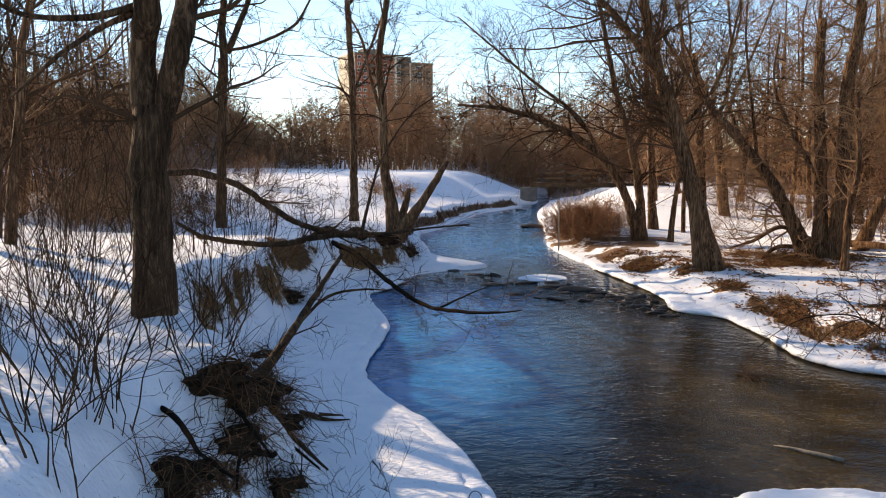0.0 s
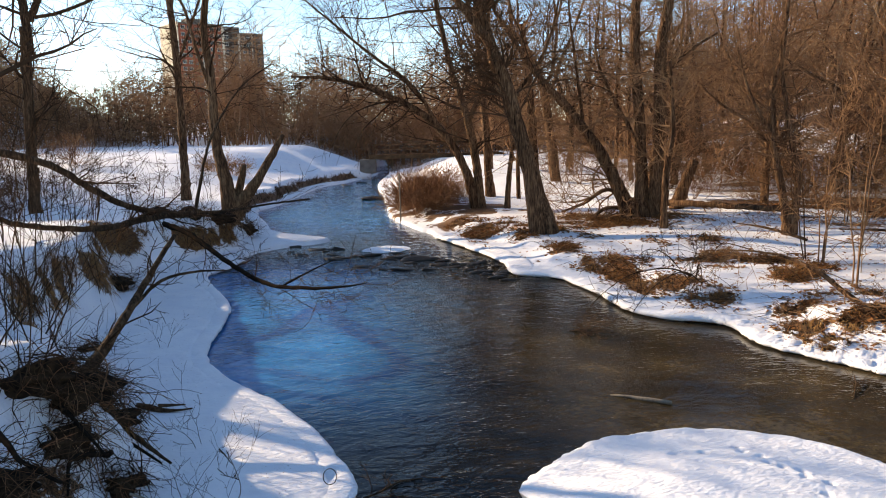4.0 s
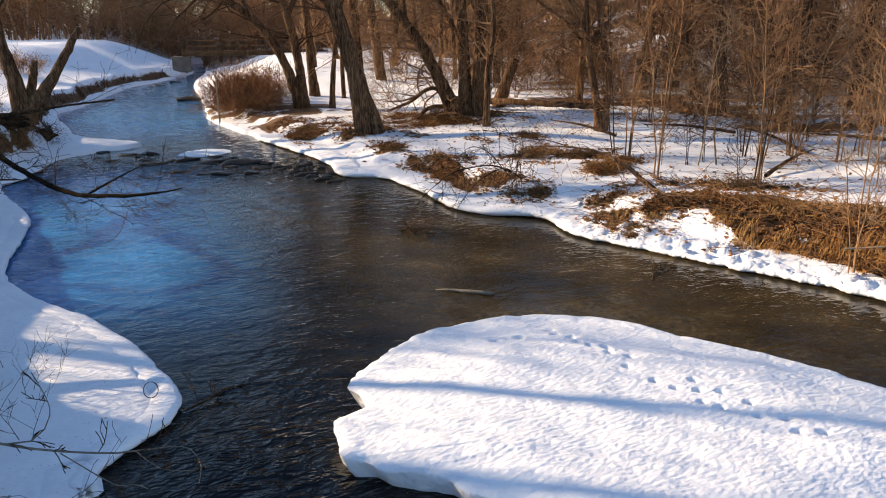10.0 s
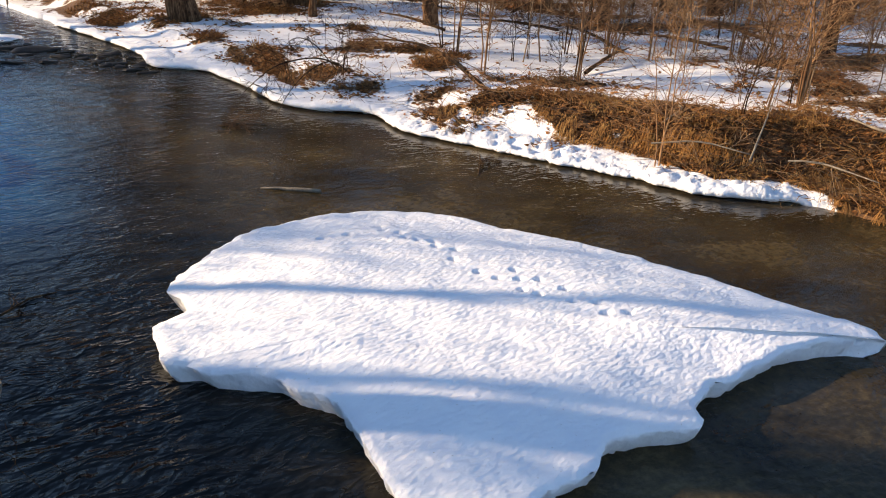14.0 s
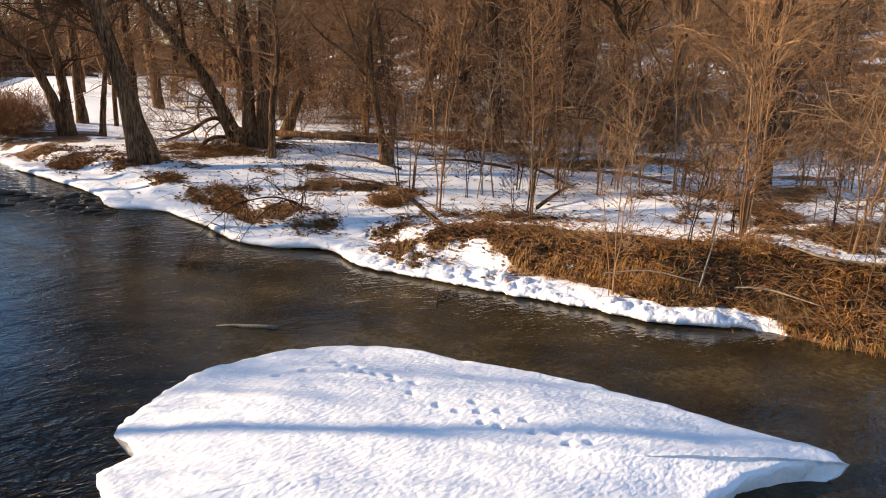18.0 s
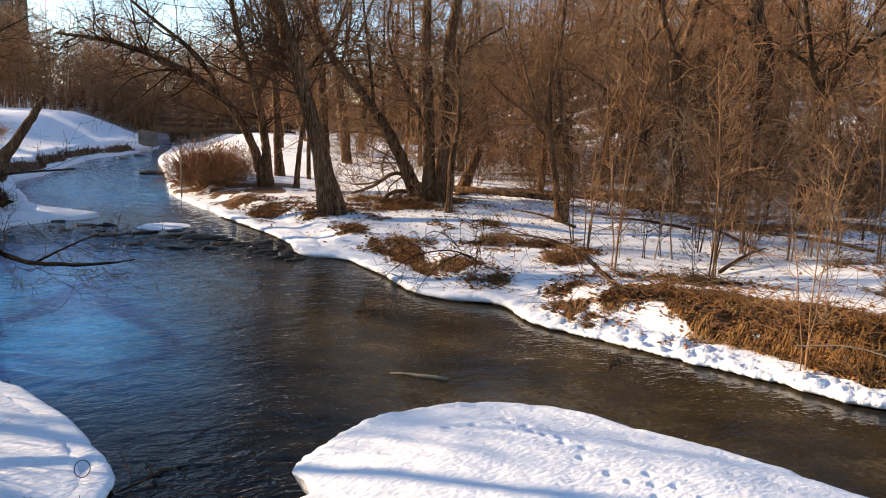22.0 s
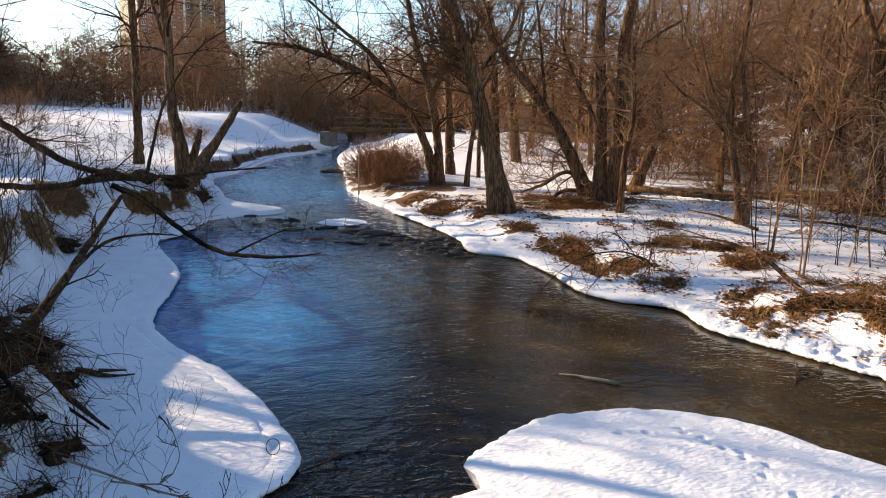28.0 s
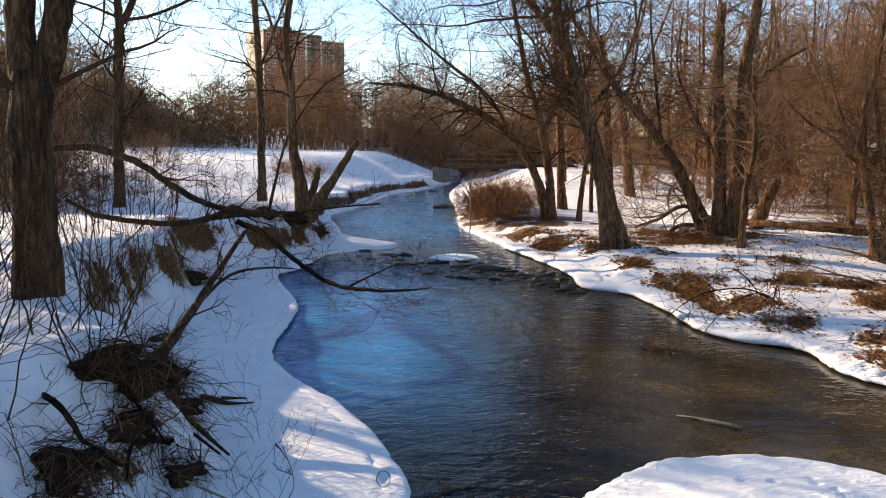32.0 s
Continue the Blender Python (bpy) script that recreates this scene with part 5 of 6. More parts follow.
fallen("drooping_branch", [[(8.5, 15.3, 0.6, 0.02), (7.98, 15.32, 0.8, 0.016), (7.12, 15.3, 0.74, 0.012), (6.45, 15.16, 0.44, 0.009), (5.99, 15.03, 0.1, 0.006), (5.78, 14.9, -0.1, 0.004)], [(8.6, 15.0, 0.5, 0.016), (7.9, 14.6, 0.85, 0.013), (7.1, 14.2, 0.7, 0.01), (6.5, 13.9, 0.3, 0.006), (6.2, 13.7, -0.05, 0.004)], [(8.55, 15.2, 0.5, 0.014), (8.2, 14.5, 1.0, 0.011), (7.8, 13.7, 1.0, 0.008), (7.5, 13.2, 0.75, 0.005)], [(8.5, 15.4, 0.5, 0.014), (8.1, 15.7, 1.05, 0.011), (7.6, 15.6, 1.2, 0.008), (7.2, 15.4, 1.0, 0.005)]], "thin dead branches drooping into the water", 38, BARK_DARK, TWIG_DARK, 11, 0.9)
fallen("sunken_branch", [[(5.1, 13.9, -0.02, 0.014), (5.4, 13.5, 0.05, 0.014), (5.9, 13.3, 0.02, 0.008)], [(5.3, 13.6, 0.03, 0.01), (5.2, 13.1, 0.04, 0.006)]], "dark twiggy branch lying half under water", 46, BARK_DARK, TWIG_DARK, 14, 0.5)
fallen("sunken_branch", [[(7.5, 9.1, 0.0, 0.012), (7.9, 9.55, 0.04, 0.012), (8.25, 10.0, 0.0, 0.008)]], "dark twigs snagged in the current", 47, BARK_DARK, TWIG_DARK, 14, 0.45, 1)
fallen("floating_stick", [[(4.33, 10.16, 0.0, 0.012), (4.5, 9.98, 0.03, 0.02), (4.62, 9.88, 0.02, 0.03), (4.97, 9.55, 0.03, 0.032)]], "grey stick lying in the shallow water", 39, WOOD, TWIG, 0)
fallen("sunken_twig", [[(0.45, 7.75, 0.02, 0.012), (0.7, 7.85, 0.05, 0.012), (0.95, 8.1, 0.02, 0.01), (1.2, 8.15, 0.0, 0.006)]], "twig caught in the current off the ice tip", 40, BARK_DARK, TWIG_DARK, 6, 0.3, 1)
fallen("stake", [[(4.89, 33.68, -0.1, 0.035), (4.89, 33.68, 1.2, 0.033), (4.88, 33.68, 2.2, 0.03)]], "thin upright wooden stake at the water's edge", 41, WOOD, TWIG, 0, category="stake")
for k, (x, y, ang, ln) in enumerate(((13.2, 12.4, 20, 2.6), (16.5, 14.2, 75, 3.2), (19.4, 13.0, 140, 3.0), (20.6, 15.6, 35, 3.6), (21.8, 13.4, 95, 2.4), (17.4, 17.6, 160, 2.8), (22.6, 17.2, 60, 3.4), (14.5, 19.5, 110, 2.4), (18.8, 21.3, 25, 3.0))):
    z, c, s = ground_z(x, y), math.cos(radians(ang)), math.sin(radians(ang))
    fallen("fallen_branch", [[(x, y, z + 0.06, 0.05), (x + c * ln * 0.5, y + s * ln * 0.5, z + 0.28, 0.04), (x + c * ln, y + s * ln, z + 0.35, 0.015)]], "dead branch lying in the thicket snow", 50 + k, (BARK, BARK_DARK)[k % 2], TWIG, 7, 0.9)

# ---- stones in the riffle ----
def stone(x, y, r, seed, label="dark wet stone breaking the water"):
    rng = np.random.default_rng(seed)
    bm = bmesh.new()
    bmesh.ops.create_icosphere(bm, subdivisions=3, radius=1.0)
    ph, wide, tall = rng.uniform(0, 6, 6), rng.uniform(1.0, 2.6), rng.uniform(0.2, 0.45)
    for v in bm.verts:
        c = v.co
        k = 1 + 0.24 * math.sin(3 * c.x + ph[0]) * math.cos(2.6 * c.y + ph[1]) + 0.1 * math.sin(6 * c.z + ph[2] + 4 * c.x)
        v.co = Vector((c.x * r * wide * k, c.y * r * k, c.z * r * tall * k))
    for f in bm.faces:
        f.smooth = True
    me = bpy.data.meshes.new("stone")
    bm.to_mesh(me)
    bm.free()
    me.materials.append(STONE)
    ob = new("stone", me)
    ob.location, ob.rotation_euler = (x, y, 0.02 * r), (rng.normal(0, 0.08), rng.normal(0, 0.08), rng.uniform(-0.7, 0.7))
    return tagged(ob, label, "stone", "stones in the riffle")


STONES = [(2.01, 22.58, 0.28), (3.21, 23.84, 0.35), (3.74, 23.28, 0.45), (3.13, 21.67, 0.26), (5.33, 19.67, 0.22), (5.74, 20.26, 0.3), (5.5, 22.1, 0.25), (0.89, 26.67, 0.35), (1.64, 26.38, 0.3), (2.51, 24.71, 0.33),
          (0.41, 30.39, 0.3), (4.4, 22.4, 0.2), (4.9, 21.2, 0.22), (1.3, 24.3, 0.25), (5.0, 61.5, 0.5), (6.4, 65.2, 0.5), (5.5, 47.0, 0.7), (5.5, 19.2, 0.18), (0.2, 27.6, 0.3), (2.62, 21.9, 0.16), (3.9, 24.4, 0.2)]
rng_st = np.random.default_rng(66)
for cx, cy, n in ((3.3, 23.6, 9), (4.6, 22.0, 9), (5.5, 20.6, 7), (2.0, 24.6, 7), (1.1, 26.4, 6)):
    for k in range(n):
        STONES.append((cx + rng_st.normal(0, 0.55), cy + rng_st.normal(0, 0.5), rng_st.uniform(0.07, 0.24)))
for k, (x, y, r) in enumerate(STONES):
    stone(x, y, r * 0.62, 600 + k)

# small hoop frozen on the ice tip
hoop = Tubes()
hoop_z = ground_z(0.1, 7.8) + 0.035
ring_pts = [(0.17 + 0.07 * math.cos(a), 7.92 + 0.03 * math.sin(a), hoop_z + 0.075 + 0.075 * math.sin(a)) for a in np.linspace(0, 6.2832, 33)]
hoop.add(ring_pts, [0.005] * 33, 6)
tagged(hoop.object("hoop", BARK_DARK), "small dark hoop frozen on the tip of the ice", "hoop")

# ---- shrubs of the near left bank ----
NEAR_SHRUBS = [shrub_kind(500 + k, 1.3 + 0.45 * k, 3 + k % 3, 0.8, TWIG_DARK, "thin dark bare shrub standing in the snow", (1, 2, 1, 2, 1)[k], 0.0028, "shrub", 0.010, 0.22, group="bare shrubs on the near bank", wild=0.34, bends=8, kids=(5, 3, 5, 3, 6)[k]) for k in range(5)]
rngs = np.random.default_rng(77)
spots = []
while len(spots) < 76:
    x, y = rngs.uniform(-8, -2.2), rngs.uniform(5.2, 21)
    if x > -2.6 - 0.12 * max(0, y - 8) or (abs(x + 4.1) < 0.5 and abs(y - 10.4) < 0.6):
        continue
    if rngs.uniform() > 1.3 - 0.05 * y:
        continue
    spots.append((x, y))
spots += [(-3.5, 5.9), (-4.1, 6.4), (-3.2, 6.9), (-4.7, 7.2), (-3.8, 7.8), (-5.2, 8.2), (-3.4, 8.7), (-4.4, 8.9), (-2.9, 5.4), (-5.6, 9.6), (-3.3, 9.9), (-3.6, 11.4), (-5.0, 10.8)]
plant(NEAR_SHRUBS, spots, rngs, (0.6, 1.15))
ICE_SHRUBS = [shrub_kind(520 + k, 0.9, 2, 0.4, TWIG_DARK, "fine bare twigs growing through the ice shelf", 2, 0.0018, "shrub", 0.005, 0.15, group="twigs on the ice shelf", wild=0.4, bends=8, kids=4) for k in range(2)]
plant(ICE_SHRUBS, [(-1.25, 9.3), (-1.0, 8.6), (-0.95, 7.5), (-1.3, 7.9), (-2.4, 14.2)], rngs, (0.7, 1.1))
plant([shrub_kind(530, 1.4, 5, 1.9, TWIG_DARK, "low bare shrub reaching over the ice edge", 2, 0.0022, "shrub", 0.008, 0.0, wild=0.45, bends=8, kids=4)], [(-1.15, 5.6), (-1.6, 6.6), (-1.3, 4.9)], rngs, (0.9, 1.1))

# rust-coloured brush on the far side and the straw bush on the flat
BRUSH = [shrub_kind(540 + k, 1.5, 36, 1.5, RUST, "dense rust-brown brush at the water's edge", 2, 0.007, "bush", 0.012, 0.1) for k in range(2)]
plant(BRUSH, [(5.9, 35.2), (6.6, 36.3), (5.8, 37.4), (6.9, 38.2), (7.4, 36.0), (6.6, 40.0), (7.6, 39.6), (6.4, 34.6)], rngs, (0.8, 1.15))
plant([shrub_kind(545, 1.6, 30, 1.6, STRAW, "straw-coloured dry bush on the snowy flat", 2, 0.01, "bush", 0.014, 0.1)], [(-4.4, 54.2), (-3.3, 54.4)], rngs, (0.6, 0.75))

# ---- bank growth: dry grass, leaves and root tangle ----
def scatter(name, seed, count, box4, keep, build, mat, label, category):
    """Many small pieces strewn over the ground inside x0, x1, y0, y1, where keep(litter, x, y) holds."""
    rng = np.random.default_rng(seed)
    xs, ys = rng.uniform(box4[0], box4[1], count), rng.uniform(box4[2], box4[3], count)
    zs, ls = land(xs, ys)
    ok = keep(ls, xs, ys) & (zs > 0.02)
    vs, fs = [], []
    for x, y, z in zip(xs[ok], ys[ok], zs[ok]):
        build(rng, x, y, z, vs, fs)
    me = bpy.data.meshes.new(name)
    me.from_pydata(vs, [], fs)
    me.materials.append(mat)
    return tagged(new(name, me), label, category, kind="stuff")


def blade(rng, x, y, z, vs, fs):
    clump = 0.5 + 0.5 * math.sin(x * 5.3 + 2.1 * math.sin(y * 3.7)) * math.cos(y * 4.9 + 1.3 * math.sin(x * 4.1))
    h = rng.uniform(0.06, 0.2) + 0.3 * clump * rng.uniform(0.3, 1)
    a, w = 3.3 + 2.2 * math.sin(x * 2.3 + y * 1.9) + rng.normal(0, 0.7), rng.uniform(0.003, 0.009)
    lean = rng.uniform(0.4, 1.7)
    ax, ay = math.cos(a), math.sin(a)
    b = len(vs)
    for t, q in ((0, 1.0), (0.5, 0.8), (1.0, 0.1)):
        px, py = x + ax * lean * h * t ** 1.6, y + ay * lean * h * t ** 1.6
        pz = z - 0.02 + h * (t - 0.45 * lean * t * t)
        vs.append((px - ay * w * q, py + ax * w * q, pz))
        vs.append((px + ay * w * q, py - ax * w * q, pz))
    fs.append((b, b + 1, b + 3, b + 2))
    fs.append((b + 2, b + 3, b + 5, b + 4))


def leaf(rng, x, y, z, vs, fs):
    s, a = rng.uniform(0.025, 0.07), rng.uniform(0, 6.28)
    ax, ay, tilt = math.cos(a), math.sin(a), rng.normal(0, 0.5)
    b = len(vs)
    z += 0.012
    vs.append((x - ax * s, y - ay * s, z + rng.uniform(0, 0.02)))
    vs.append((x - ay * s * 0.6, y + ax * s * 0.6, z + s * tilt))
    vs.append((x + ax * s, y + ay * s, z + rng.uniform(0, 0.03)))
    vs.append((x + ay * s * 0.6, y - ax * s * 0.6, z - s * tilt * 0.3 + 0.01))
    fs.append((b, b + 1, b + 2))
    fs.append((b, b + 2, b + 3))


scatter("dry_grass", 707, 14000, (8.4, 18, 2.6, 13), lambda l, x, y: (l > 0.5), blade, LEAF, "matted dark dead grass on the bank", "grass")
scatter("dry_grass", 701, 22000, (8.4, 16, 2.6, 13), lambda l, x, y: (l > 0.62) & (np.sin(x * 2.1 + y) * np.cos(y * 1.7 - x) > -0.3), blade, STRAW, "matted golden-brown dry grass on the bank", "grass")
scatter("dry_grass", 709, 26000, (6.0, 14, 13, 30), lambda l, x, y: (l > 0.55), blade, STRAW, "golden-brown dry grass on the low mounds", "grass")
scatter("dry_grass", 702, 22000, (6.0, 14, 13, 30), lambda l, x, y: (l > 0.6), blade, LEAF, "matted brown dry grass on the low mounds", "grass")
scatter("dry_grass", 703, 6000, (-7, -1.2, 5, 30), lambda l, x, y: (l > 0.6), blade, LEAF, "dead brown grass hanging on the cut bank", "grass")
scatter("leaf_litter", 704, 60000, (6, 24, 2.6, 28), lambda l, x, y: (l > 0.5), leaf, LEAF, "fallen brown leaves on the bank", "leaves")
scatter("leaf_litter", 708, 30000, (6, 16, 2.6, 30), lambda l, x, y: (l > 0.22) & (l < 0.52), leaf, LEAF, "brown leaves scattered round the mounds", "leaves")
scatter("leaf_litter", 705, 3000, (6, 24, 2.6, 30), lambda l, x, y: (l < 0.4), leaf, LEAF, "stray brown leaves on the snow", "leaves")
scatter("leaf_litter", 706, 26000, (-7, -1.0, 5, 30), lambda l, x, y: (l > 0.5), leaf, LEAF, "dead leaves on the cut bank", "leaves")


def tangle(x, y, z, size, seed, label):
    """A ball of roots, stalks and dead leaves on the bank."""
    rng = np.random.default_rng(seed)
    root = empty("root_tangle", x, y, z, label, "roots")
    bm = bmesh.new()
    bmesh.ops.create_icosphere(bm, subdivisions=4, radius=size * 0.85)
    ph = rng.uniform(0, 6, 8)
    for v in bm.verts:
        c = v.co / size
        k = 1 + 0.34 * math.sin(4 * c.x + ph[0]) * math.cos(3 * c.y + ph[1]) + 0.14 * math.sin(9 * c.z + ph[2] + 5 * c.y) + 0.08 * math.sin(17 * c.x + ph[3]) * math.sin(15 * c.y + ph[4])
        v.co = Vector((c.x * size * 1.15 * k, c.y * size * k, c.z * size * 0.5 * k))
    for f in bm.faces:
        f.smooth = True
    part("soil", bm, DARK_EARTH, root, "clod of earth, coloured dark like shaded hollows")
    tb, tg = Tubes(), Tubes()
    for k in range(210):
        d = unit(rng.normal(0, 1, 3) + np.array((0, 0, 0.3)))
        s = d * size * np.array((1.1, 1.0, 0.6))
        way = np.cross(d, rng.normal(0, 1, 3)) + 0.25 * d + np.array((0.1, -0.1, 0.1))
        r = 0.0025 + 0.007 * rng.uniform() ** 3
        tubes = tb if k % 3 else tg
        p = arc(rng, s, way, size * rng.uniform(0.6, 2.2), 7, 1.2, -1.1)
        tubes.add(p, np.linspace(r, r * 0.5, 7), 3)
        if k % 2:
            tubes.add(arc(rng, p[3], p[4] - p[3] + rng.normal(0, 0.05, 3), size * rng.uniform(0.3, 0.8), 5, 1.0, -0.6), np.linspace(r * 0.7, 0.0015, 5), 3)
    tb.object("root", TWIG_DARK, root, kind="stuff")
    tg.object("stalk", RUST, root, kind="stuff")
    return root


for k, (x, y, s) in enumerate(((-2.76, 7.1, 0.36), (-2.62, 6.5, 0.36), (-2.5, 6.0, 0.3), (-2.75, 8.5, 0.34), (-2.45, 8.75, 0.36), (-2.5, 8.25, 0.3), (-2.2, 9.1, 0.26), (-1.98, 8.25, 0.2), (-1.98, 7.5, 0.16), (-2.64, 10.0, 0.24), (-2.85, 10.6, 0.26), (-2.95, 11.2, 0.24),
                                (-3.2, 12.0, 0.24), (-3.42, 12.7, 0.22), (-3.6, 14.4, 0.22), (-2.2, 6.3, 0.2))):
    tangle(x, y, ground_z(x, y) - 0.06, s * 1.15, 800 + k, "tangle of dark roots, earth and dead stalks on the bank")
for k, ln in enumerate(([(-3.31, 7.99, 1.32, 0.022), (-2.78, 7.29, 1.34, 0.03), (-2.33, 6.59, 1.25, 0.02)], [(-2.3, 9.15, 0.62, 0.02), (-1.88, 8.68, 0.5, 0.018), (-1.56, 8.32, 0.42, 0.010)], [(-2.56, 7.27, 1.0, 0.02), (-2.12, 6.82, 0.95, 0.014)],
                        [(-2.9, 8.9, 1.0, 0.03), (-2.5, 8.3, 1.15, 0.025), (-1.95, 7.7, 0.8, 0.012)], [(-2.2, 8.9, 0.4, 0.035), (-2.05, 8.2, 0.62, 0.03), (-2.2, 7.5, 0.9, 0.02), (-2.1, 6.9, 0.8, 0.01)])):
    fallen("dead_root", [ln], "bent dark dead root sticking out of the bank", 900 + k, BARK_BLACK, TWIG_DARK, 7, 0.45, 1, "root")
for k, (x, y, s) in enumerate(((-4.0, 25.6, 0.55), (-3.1, 26.3, 0.5), (-2.2, 27.0, 0.45), (-4.3, 20.2, 0.4), (-1.6, 29.6, 0.45))):
    tangle(x, y, ground_z(x, y) + 0.1, s, 820 + k, "heap of dark earth and dead stalks on the bank edge")


def strewn(name, seed, count, box4, mat, label, length=(0.3, 0.9)):
    """Thin dead stalks lying criss-cross over the bank."""
    rng = np.random.default_rng(seed)
    xs, ys = rng.uniform(box4[0], box4[1], count), rng.uniform(box4[2], box4[3], count)
    zs, ls = land(xs, ys)
    tb = Tubes()
    for x, y, z, l in zip(xs, ys, zs, ls):
        if l < 0.35 or z < 0.05:
            continue
        a, n = rng.uniform(0, 6.28), rng.uniform(*length)
        up = rng.uniform(0.0, 0.35) * n
        c, s = math.cos(a) * n, math.sin(a) * n
        tb.add([(x, y, z + 0.02), (x + c * 0.5, y + s * 0.5, z + 0.04 + up), (x + c + rng.normal(0, 0.08), y + s + rng.normal(0, 0.08), z + 0.03 + up * rng.uniform(0.2, 1.6))], [0.006, 0.005, 0.002], 3)
    return tagged(tb.object(name, mat), label, "dead stalks", kind="stuff")


strewn("dead_stalks", 710, 2600, (8.4, 20, 2.6, 13), TWIG, "brown dead stalks strewn over the bank")
strewn("dead_stalks", 711, 1100, (8.4, 20, 2.6, 13), PALE, "pale dead stalks strewn over the bank", (0.4, 1.3))
strewn("dead_stalks", 712, 2600, (6, 22, 13, 28), TWIG_DARK, "dark dead sticks strewn under the trees", (0.3, 1.1))
strewn("dead_stalks", 713, 2200, (-6, -1.2, 5.2, 16), TWIG_DARK, "dark dead stalks matted on the cut bank", (0.12, 0.45))
strewn("dead_stalks", 714, 900, (-6, -1.2, 5.2, 16), PALE, "pale dead stalks matted on the cut bank", (0.15, 0.5))


def fringe(rng, x, y, z, vs, fs):
    """A long drooping blade that hangs towards the water."""
    h, a, w = rng.uniform(0.2, 0.5), math.pi + 0.6 + rng.normal(0, 0.5), rng.uniform(0.003, 0.007)
    ax, ay = math.cos(a), math.sin(a)
    b = len(vs)
    for t, q in ((0, 1.0), (0.4, 0.9), (0.75, 0.6), (1.0, 0.1)):
        out = h * (0.9 * t)
        px, py, pz = x + ax * out * 0.7, y + ay * out * 0.7, z + h * (0.55 * t - 1.05 * t * t)
        vs.append((px - ay * w * q, py + ax * w * q, pz))
        vs.append((px + ay * w * q, py - ax * w * q, pz))
    for k in range(3):
        fs.append((b + 2 * k, b + 2 * k + 1, b + 2 * k + 3, b + 2 * k + 2))


scatter("grass_fringe", 720, 42000, (8.2, 13.5, 2.4, 11.5), lambda l, x, y: (l > 0.5) & (np.abs(x - np.interp(y, [2.4, 3.56, 4.69, 5.6, 6.54, 7.8, 9.0, 10.2, 11.5], [11.9, 11.75, 11.3, 11.4, 10.9, 10.5, 10.0, 9.6, 9.0])) < 0.42) & (np.sin(x * 7.0 + y * 4.3) + np.sin(y * 9.1 - x * 3.0) > -0.6), fringe, STRAW, "golden dry grass hanging over the cut bank", "grass")


# thin saplings on the snowy flat
FLAT = [sapling_kind(330 + k, 1.8 + 0.6 * k, TWIG_DARK, "thin dark sapling on the snowy flat", 1 + k % 2) for k in range(3)]
spots = []
while len(spots) < 34:
    a, r = rngs.uniform(4, 19), rngs.uniform(17, 44)
    x, y = -math.sin(radians(a)) * r, math.cos(radians(a)) * r
    if x > -4.6 and y < 32:
        continue
    spots.append((x, y))
plant(FLAT, spots, rngs, (0.6, 1.2))


def tuft(rng, x, y, z, vs, fs):
    """Coarse dark grass on the far cut bank."""
    for k in range(5):
        h, a, w = rng.uniform(0.1, 0.3), rng.uniform(0, 6.28), rng.uniform(0.006, 0.014)
        ax, ay, l = math.cos(a), math.sin(a), rng.uniform(0.1, 0.6)
        b = len(vs)
        vs.extend([(x - ay * w, y + ax * w, z - 0.05), (x + ay * w, y - ax * w, z - 0.05), (x + ax * l * h + ay * w * 0.4, y + ay * l * h - ax * w * 0.4, z + h), (x + ax * l * h - ay * w * 0.4, y + ay * l * h + ax * w * 0.4, z + h)])
        fs.append((b, b + 1, b + 2, b + 3))


scatter("bank_grass", 721, 12000, (-4, 10, 33, 72), lambda l, x, y: (l > 0.42) & (x < 0.5 + 0.30 * np.clip(y - 40, 0, 60)), tuft, TWIG_DARK, "coarse dark grass along the far cut bank", "grass")


# long pale sticks lying on the grassy bank, and a straw clump at its foot
for k, ln in enumerate(([(9.7, 7.6, 0.6, 0.012), (10.2, 7.1, 0.68, 0.014), (10.5, 6.4, 0.62, 0.01)], [(10.2, 6.2, 0.62, 0.018), (11.0, 6.57, 0.92, 0.014), (12.6, 7.4, 1.1, 0.006)],
                        [(10.7, 5.9, 0.62, 0.012), (10.9, 5.5, 0.66, 0.016), (11.0, 4.7, 0.58, 0.008)], [(12.75, 6.12, 0.98, 0.02), (12.5, 5.36, 0.95, 0.02), (12.83, 4.4, 1.0, 0.01)], [(11.6, 8.6, 0.8, 0.02), (11.0, 8.1, 0.9, 0.014), (10.3, 7.9, 0.8, 0.007)])):
    fallen("dead_stick", [ln], "long pale dead stick lying on the grassy bank", 930 + k, WOOD, PALE, 5, 0.5, 1, "stick")
plant([shrub_kind(550, 0.75, 36, 0.9, STRAW, "clump of long straw-coloured dead grass at the bank foot", 0, 0.003, "grass_clump", 0.006, -0.8, "grass", "dead grass clumps", 0.5, 6)], [(11.6, 4.3), (11.9, 3.8), (11.75, 4.8), (11.2, 5.5), (11.0, 6.3), (10.7, 7.0), (12.3, 5.5), (12.2, 6.6), (11.6, 7.4), (13.0, 5.0), (12.9, 7.2), (11.2, 8.6), (10.6, 9.4), (14.2, 6.2)], rngs, (0.7, 1.2))
# slim trees beside the flat, added to cast shadow stripes on the slab
plant([forest_kind(170 + k, 12.5, TWIG_DARK, "slim bare tree added to cast shadow stripes on the slab", BARK) for k in range(2)], [(-10.1, 17.7), (-13.6, 23.4)], rngs, (0.85, 1.05))

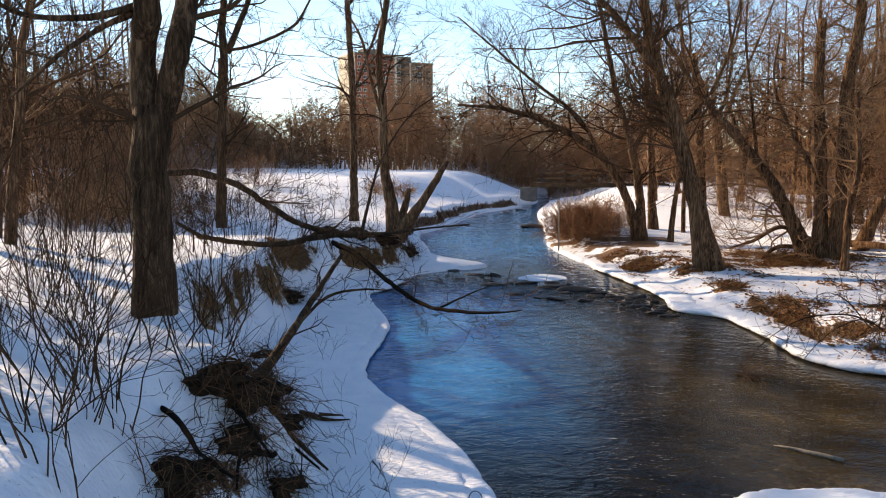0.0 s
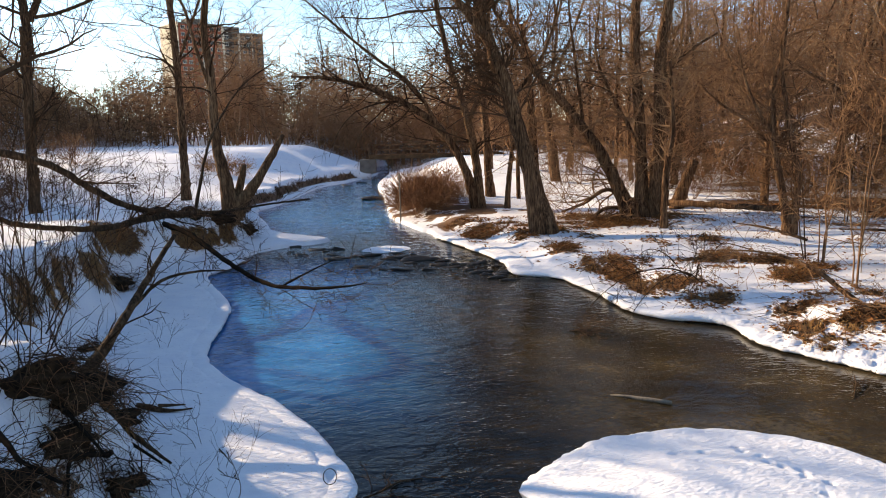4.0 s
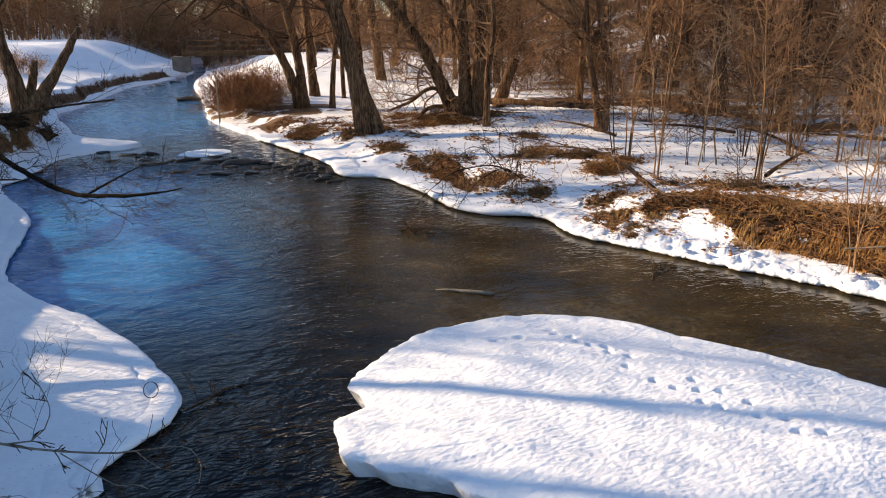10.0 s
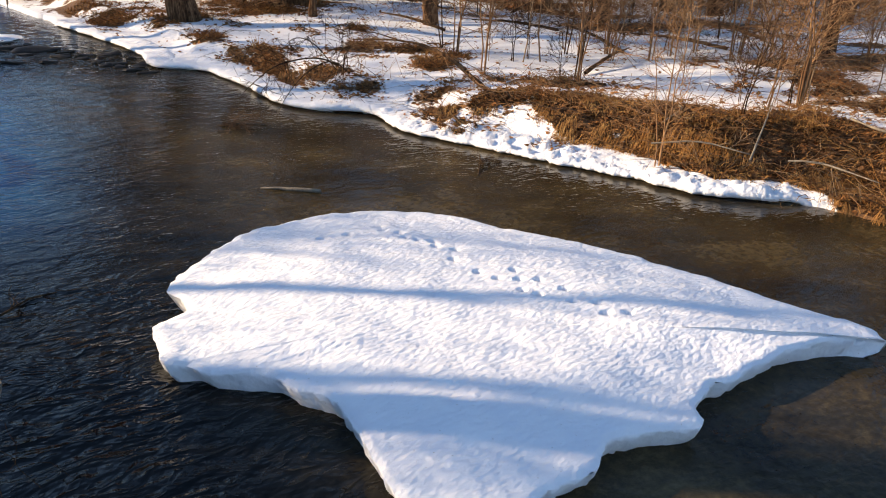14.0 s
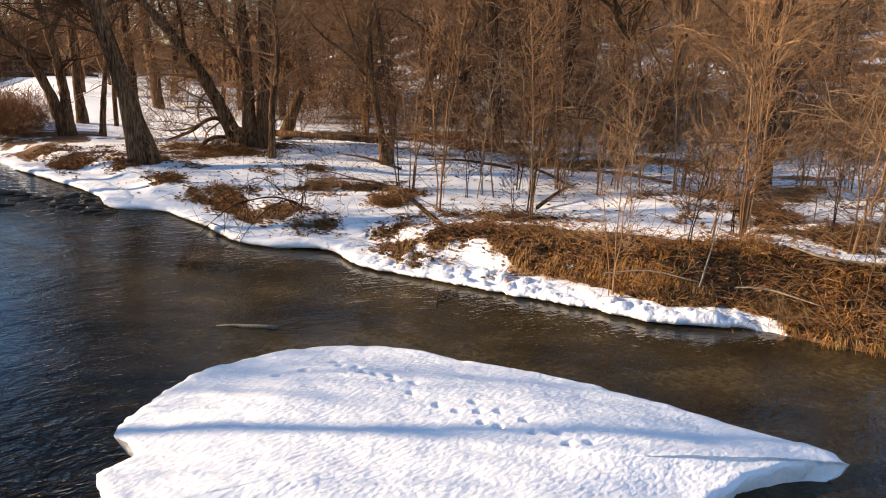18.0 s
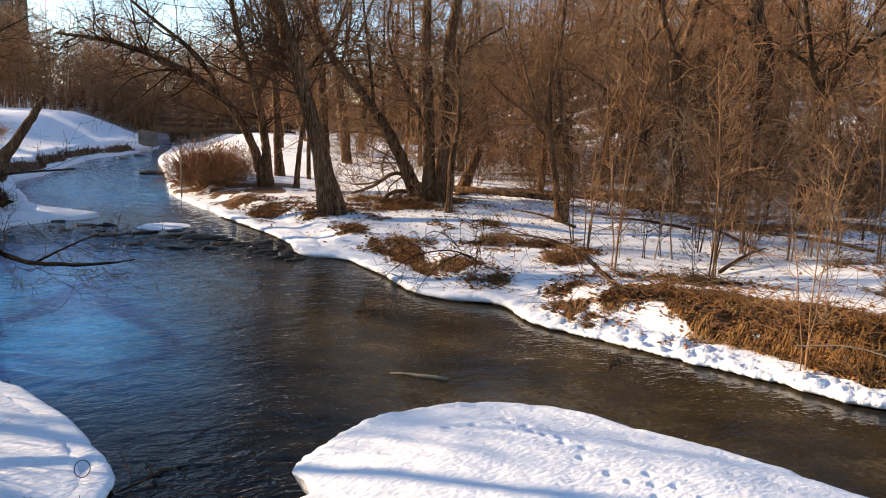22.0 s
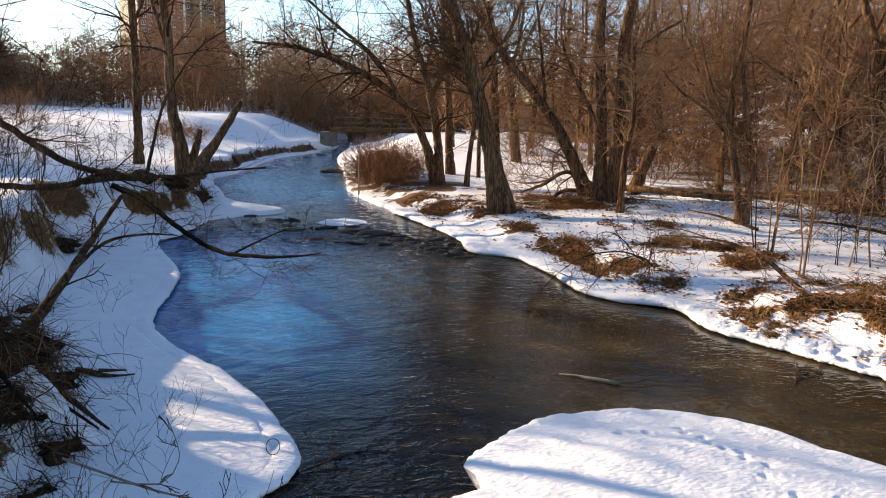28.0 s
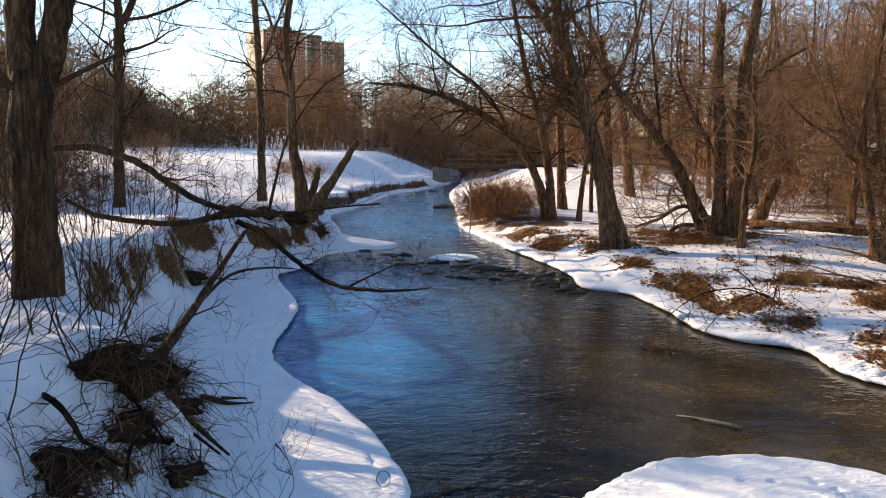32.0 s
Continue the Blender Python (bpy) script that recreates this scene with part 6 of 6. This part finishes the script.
fallen("reaching_twigs", [[(-1.6, 6.9, 0.75, 0.012), (-0.82, 6.55, 0.55, 0.010), (-0.19, 6.34, 0.46, 0.008), (0.2, 6.28, 0.45, 0.006), (0.36, 6.16, 0.45, 0.005), (0.41, 5.9, 0.43, 0.004), (0.36, 5.66, 0.42, 0.003)], [(0.13, 6.25, 0.46, 0.005), (0.34, 6.42, 0.5, 0.004), (0.52, 6.59, 0.5, 0.003)],
                          [(-0.04, 6.3, 0.45, 0.005), (0.12, 6.03, 0.4, 0.004), (0.36, 5.89, 0.4, 0.003)], [(-0.6, 6.45, 0.5, 0.006), (-0.23, 6.04, 0.35, 0.005), (-0.1, 5.99, 0.35, 0.004), (0.0, 5.87, 0.35, 0.003)],
                          [(-1.2, 6.7, 0.6, 0.009), (-0.8, 6.57, 0.6, 0.007), (-0.68, 6.98, 0.6, 0.005), (-0.74, 7.46, 0.6, 0.004), (-0.87, 8.03, 0.6, 0.003)]],
       "thin grey twigs reaching over the water from the bank", 45, WOOD, TWIG_DARK, 5, 0.25, 1, "twigs", 5)

def shag(rng, x, y, z, vs, fs):
    """A tuft of long dead grass drooping down the cut bank."""
    turn = 0.6 * math.sin(x * 3.1 + y * 1.7) + rng.normal(0, 0.3)
    for k in range(4):
        h, a, w = rng.uniform(0.1, 0.32), turn - 0.5 + rng.normal(0, 1.1), rng.uniform(0.004, 0.010)
        ax, ay = math.cos(a), math.sin(a)
        b = len(vs)
        for t, q in ((0, 1.0), (0.4, 0.9), (0.75, 0.6), (1.0, 0.1)):
            px, py, pz = x + ax * h * 0.8 * t, y + ay * h * 0.8 * t, z + 0.02 + h * (0.7 * t - 1.15 * t * t)
            vs.append((px - ay * w * q, py + ax * w * q, pz))
            vs.append((px + ay * w * q, py - ax * w * q, pz))
        for k2 in range(3):
            fs.append((b + 2 * k2, b + 2 * k2 + 1, b + 2 * k2 + 3, b + 2 * k2 + 2))


for k, mat in enumerate((LEAF, TWIG, STRAW)):
    scatter("bank_grass", 730 + k, 15000, (-7, -1.2, 9, 31), lambda l, x, y: (l > 0.42), shag, mat, ("rusty dead grass drooping over the cut bank", "brown dead grass drooping over the cut bank", "tan dead grass drooping over the cut bank")[k], "grass")
DARK_LEAF = mottled("rotting_leaf", [(0.25, (0.03, 0.015, 0.009)), (0.5, (0.085, 0.042, 0.02)), (0.75, (0.2, 0.11, 0.055))], (1, 1, 1), 9.0, 0.75, 0.003, 0.3)
scatter("leaf_litter", 735, 50000, (8.4, 16, 2.6, 13), lambda l, x, y: (l > 0.5), leaf, DARK_LEAF, "dark rotting leaves on the grassy bank", "leaves")
scatter("leaf_litter", 736, 12000, (6, 14, 13, 30), lambda l, x, y: (l > 0.5), leaf, DARK_LEAF, "dark rotting leaves on the low mounds", "leaves")
scatter("dry_grass", 737, 16000, (8.4, 14.5, 2.6, 12.5), lambda l, x, y: (l > 0.6) & (np.sin(x * 3.3 + y * 0.7) * np.sin(y * 2.9 - x) > 0.15), shag, STRAW, "shaggy golden dead grass tufts on the bank", "grass")
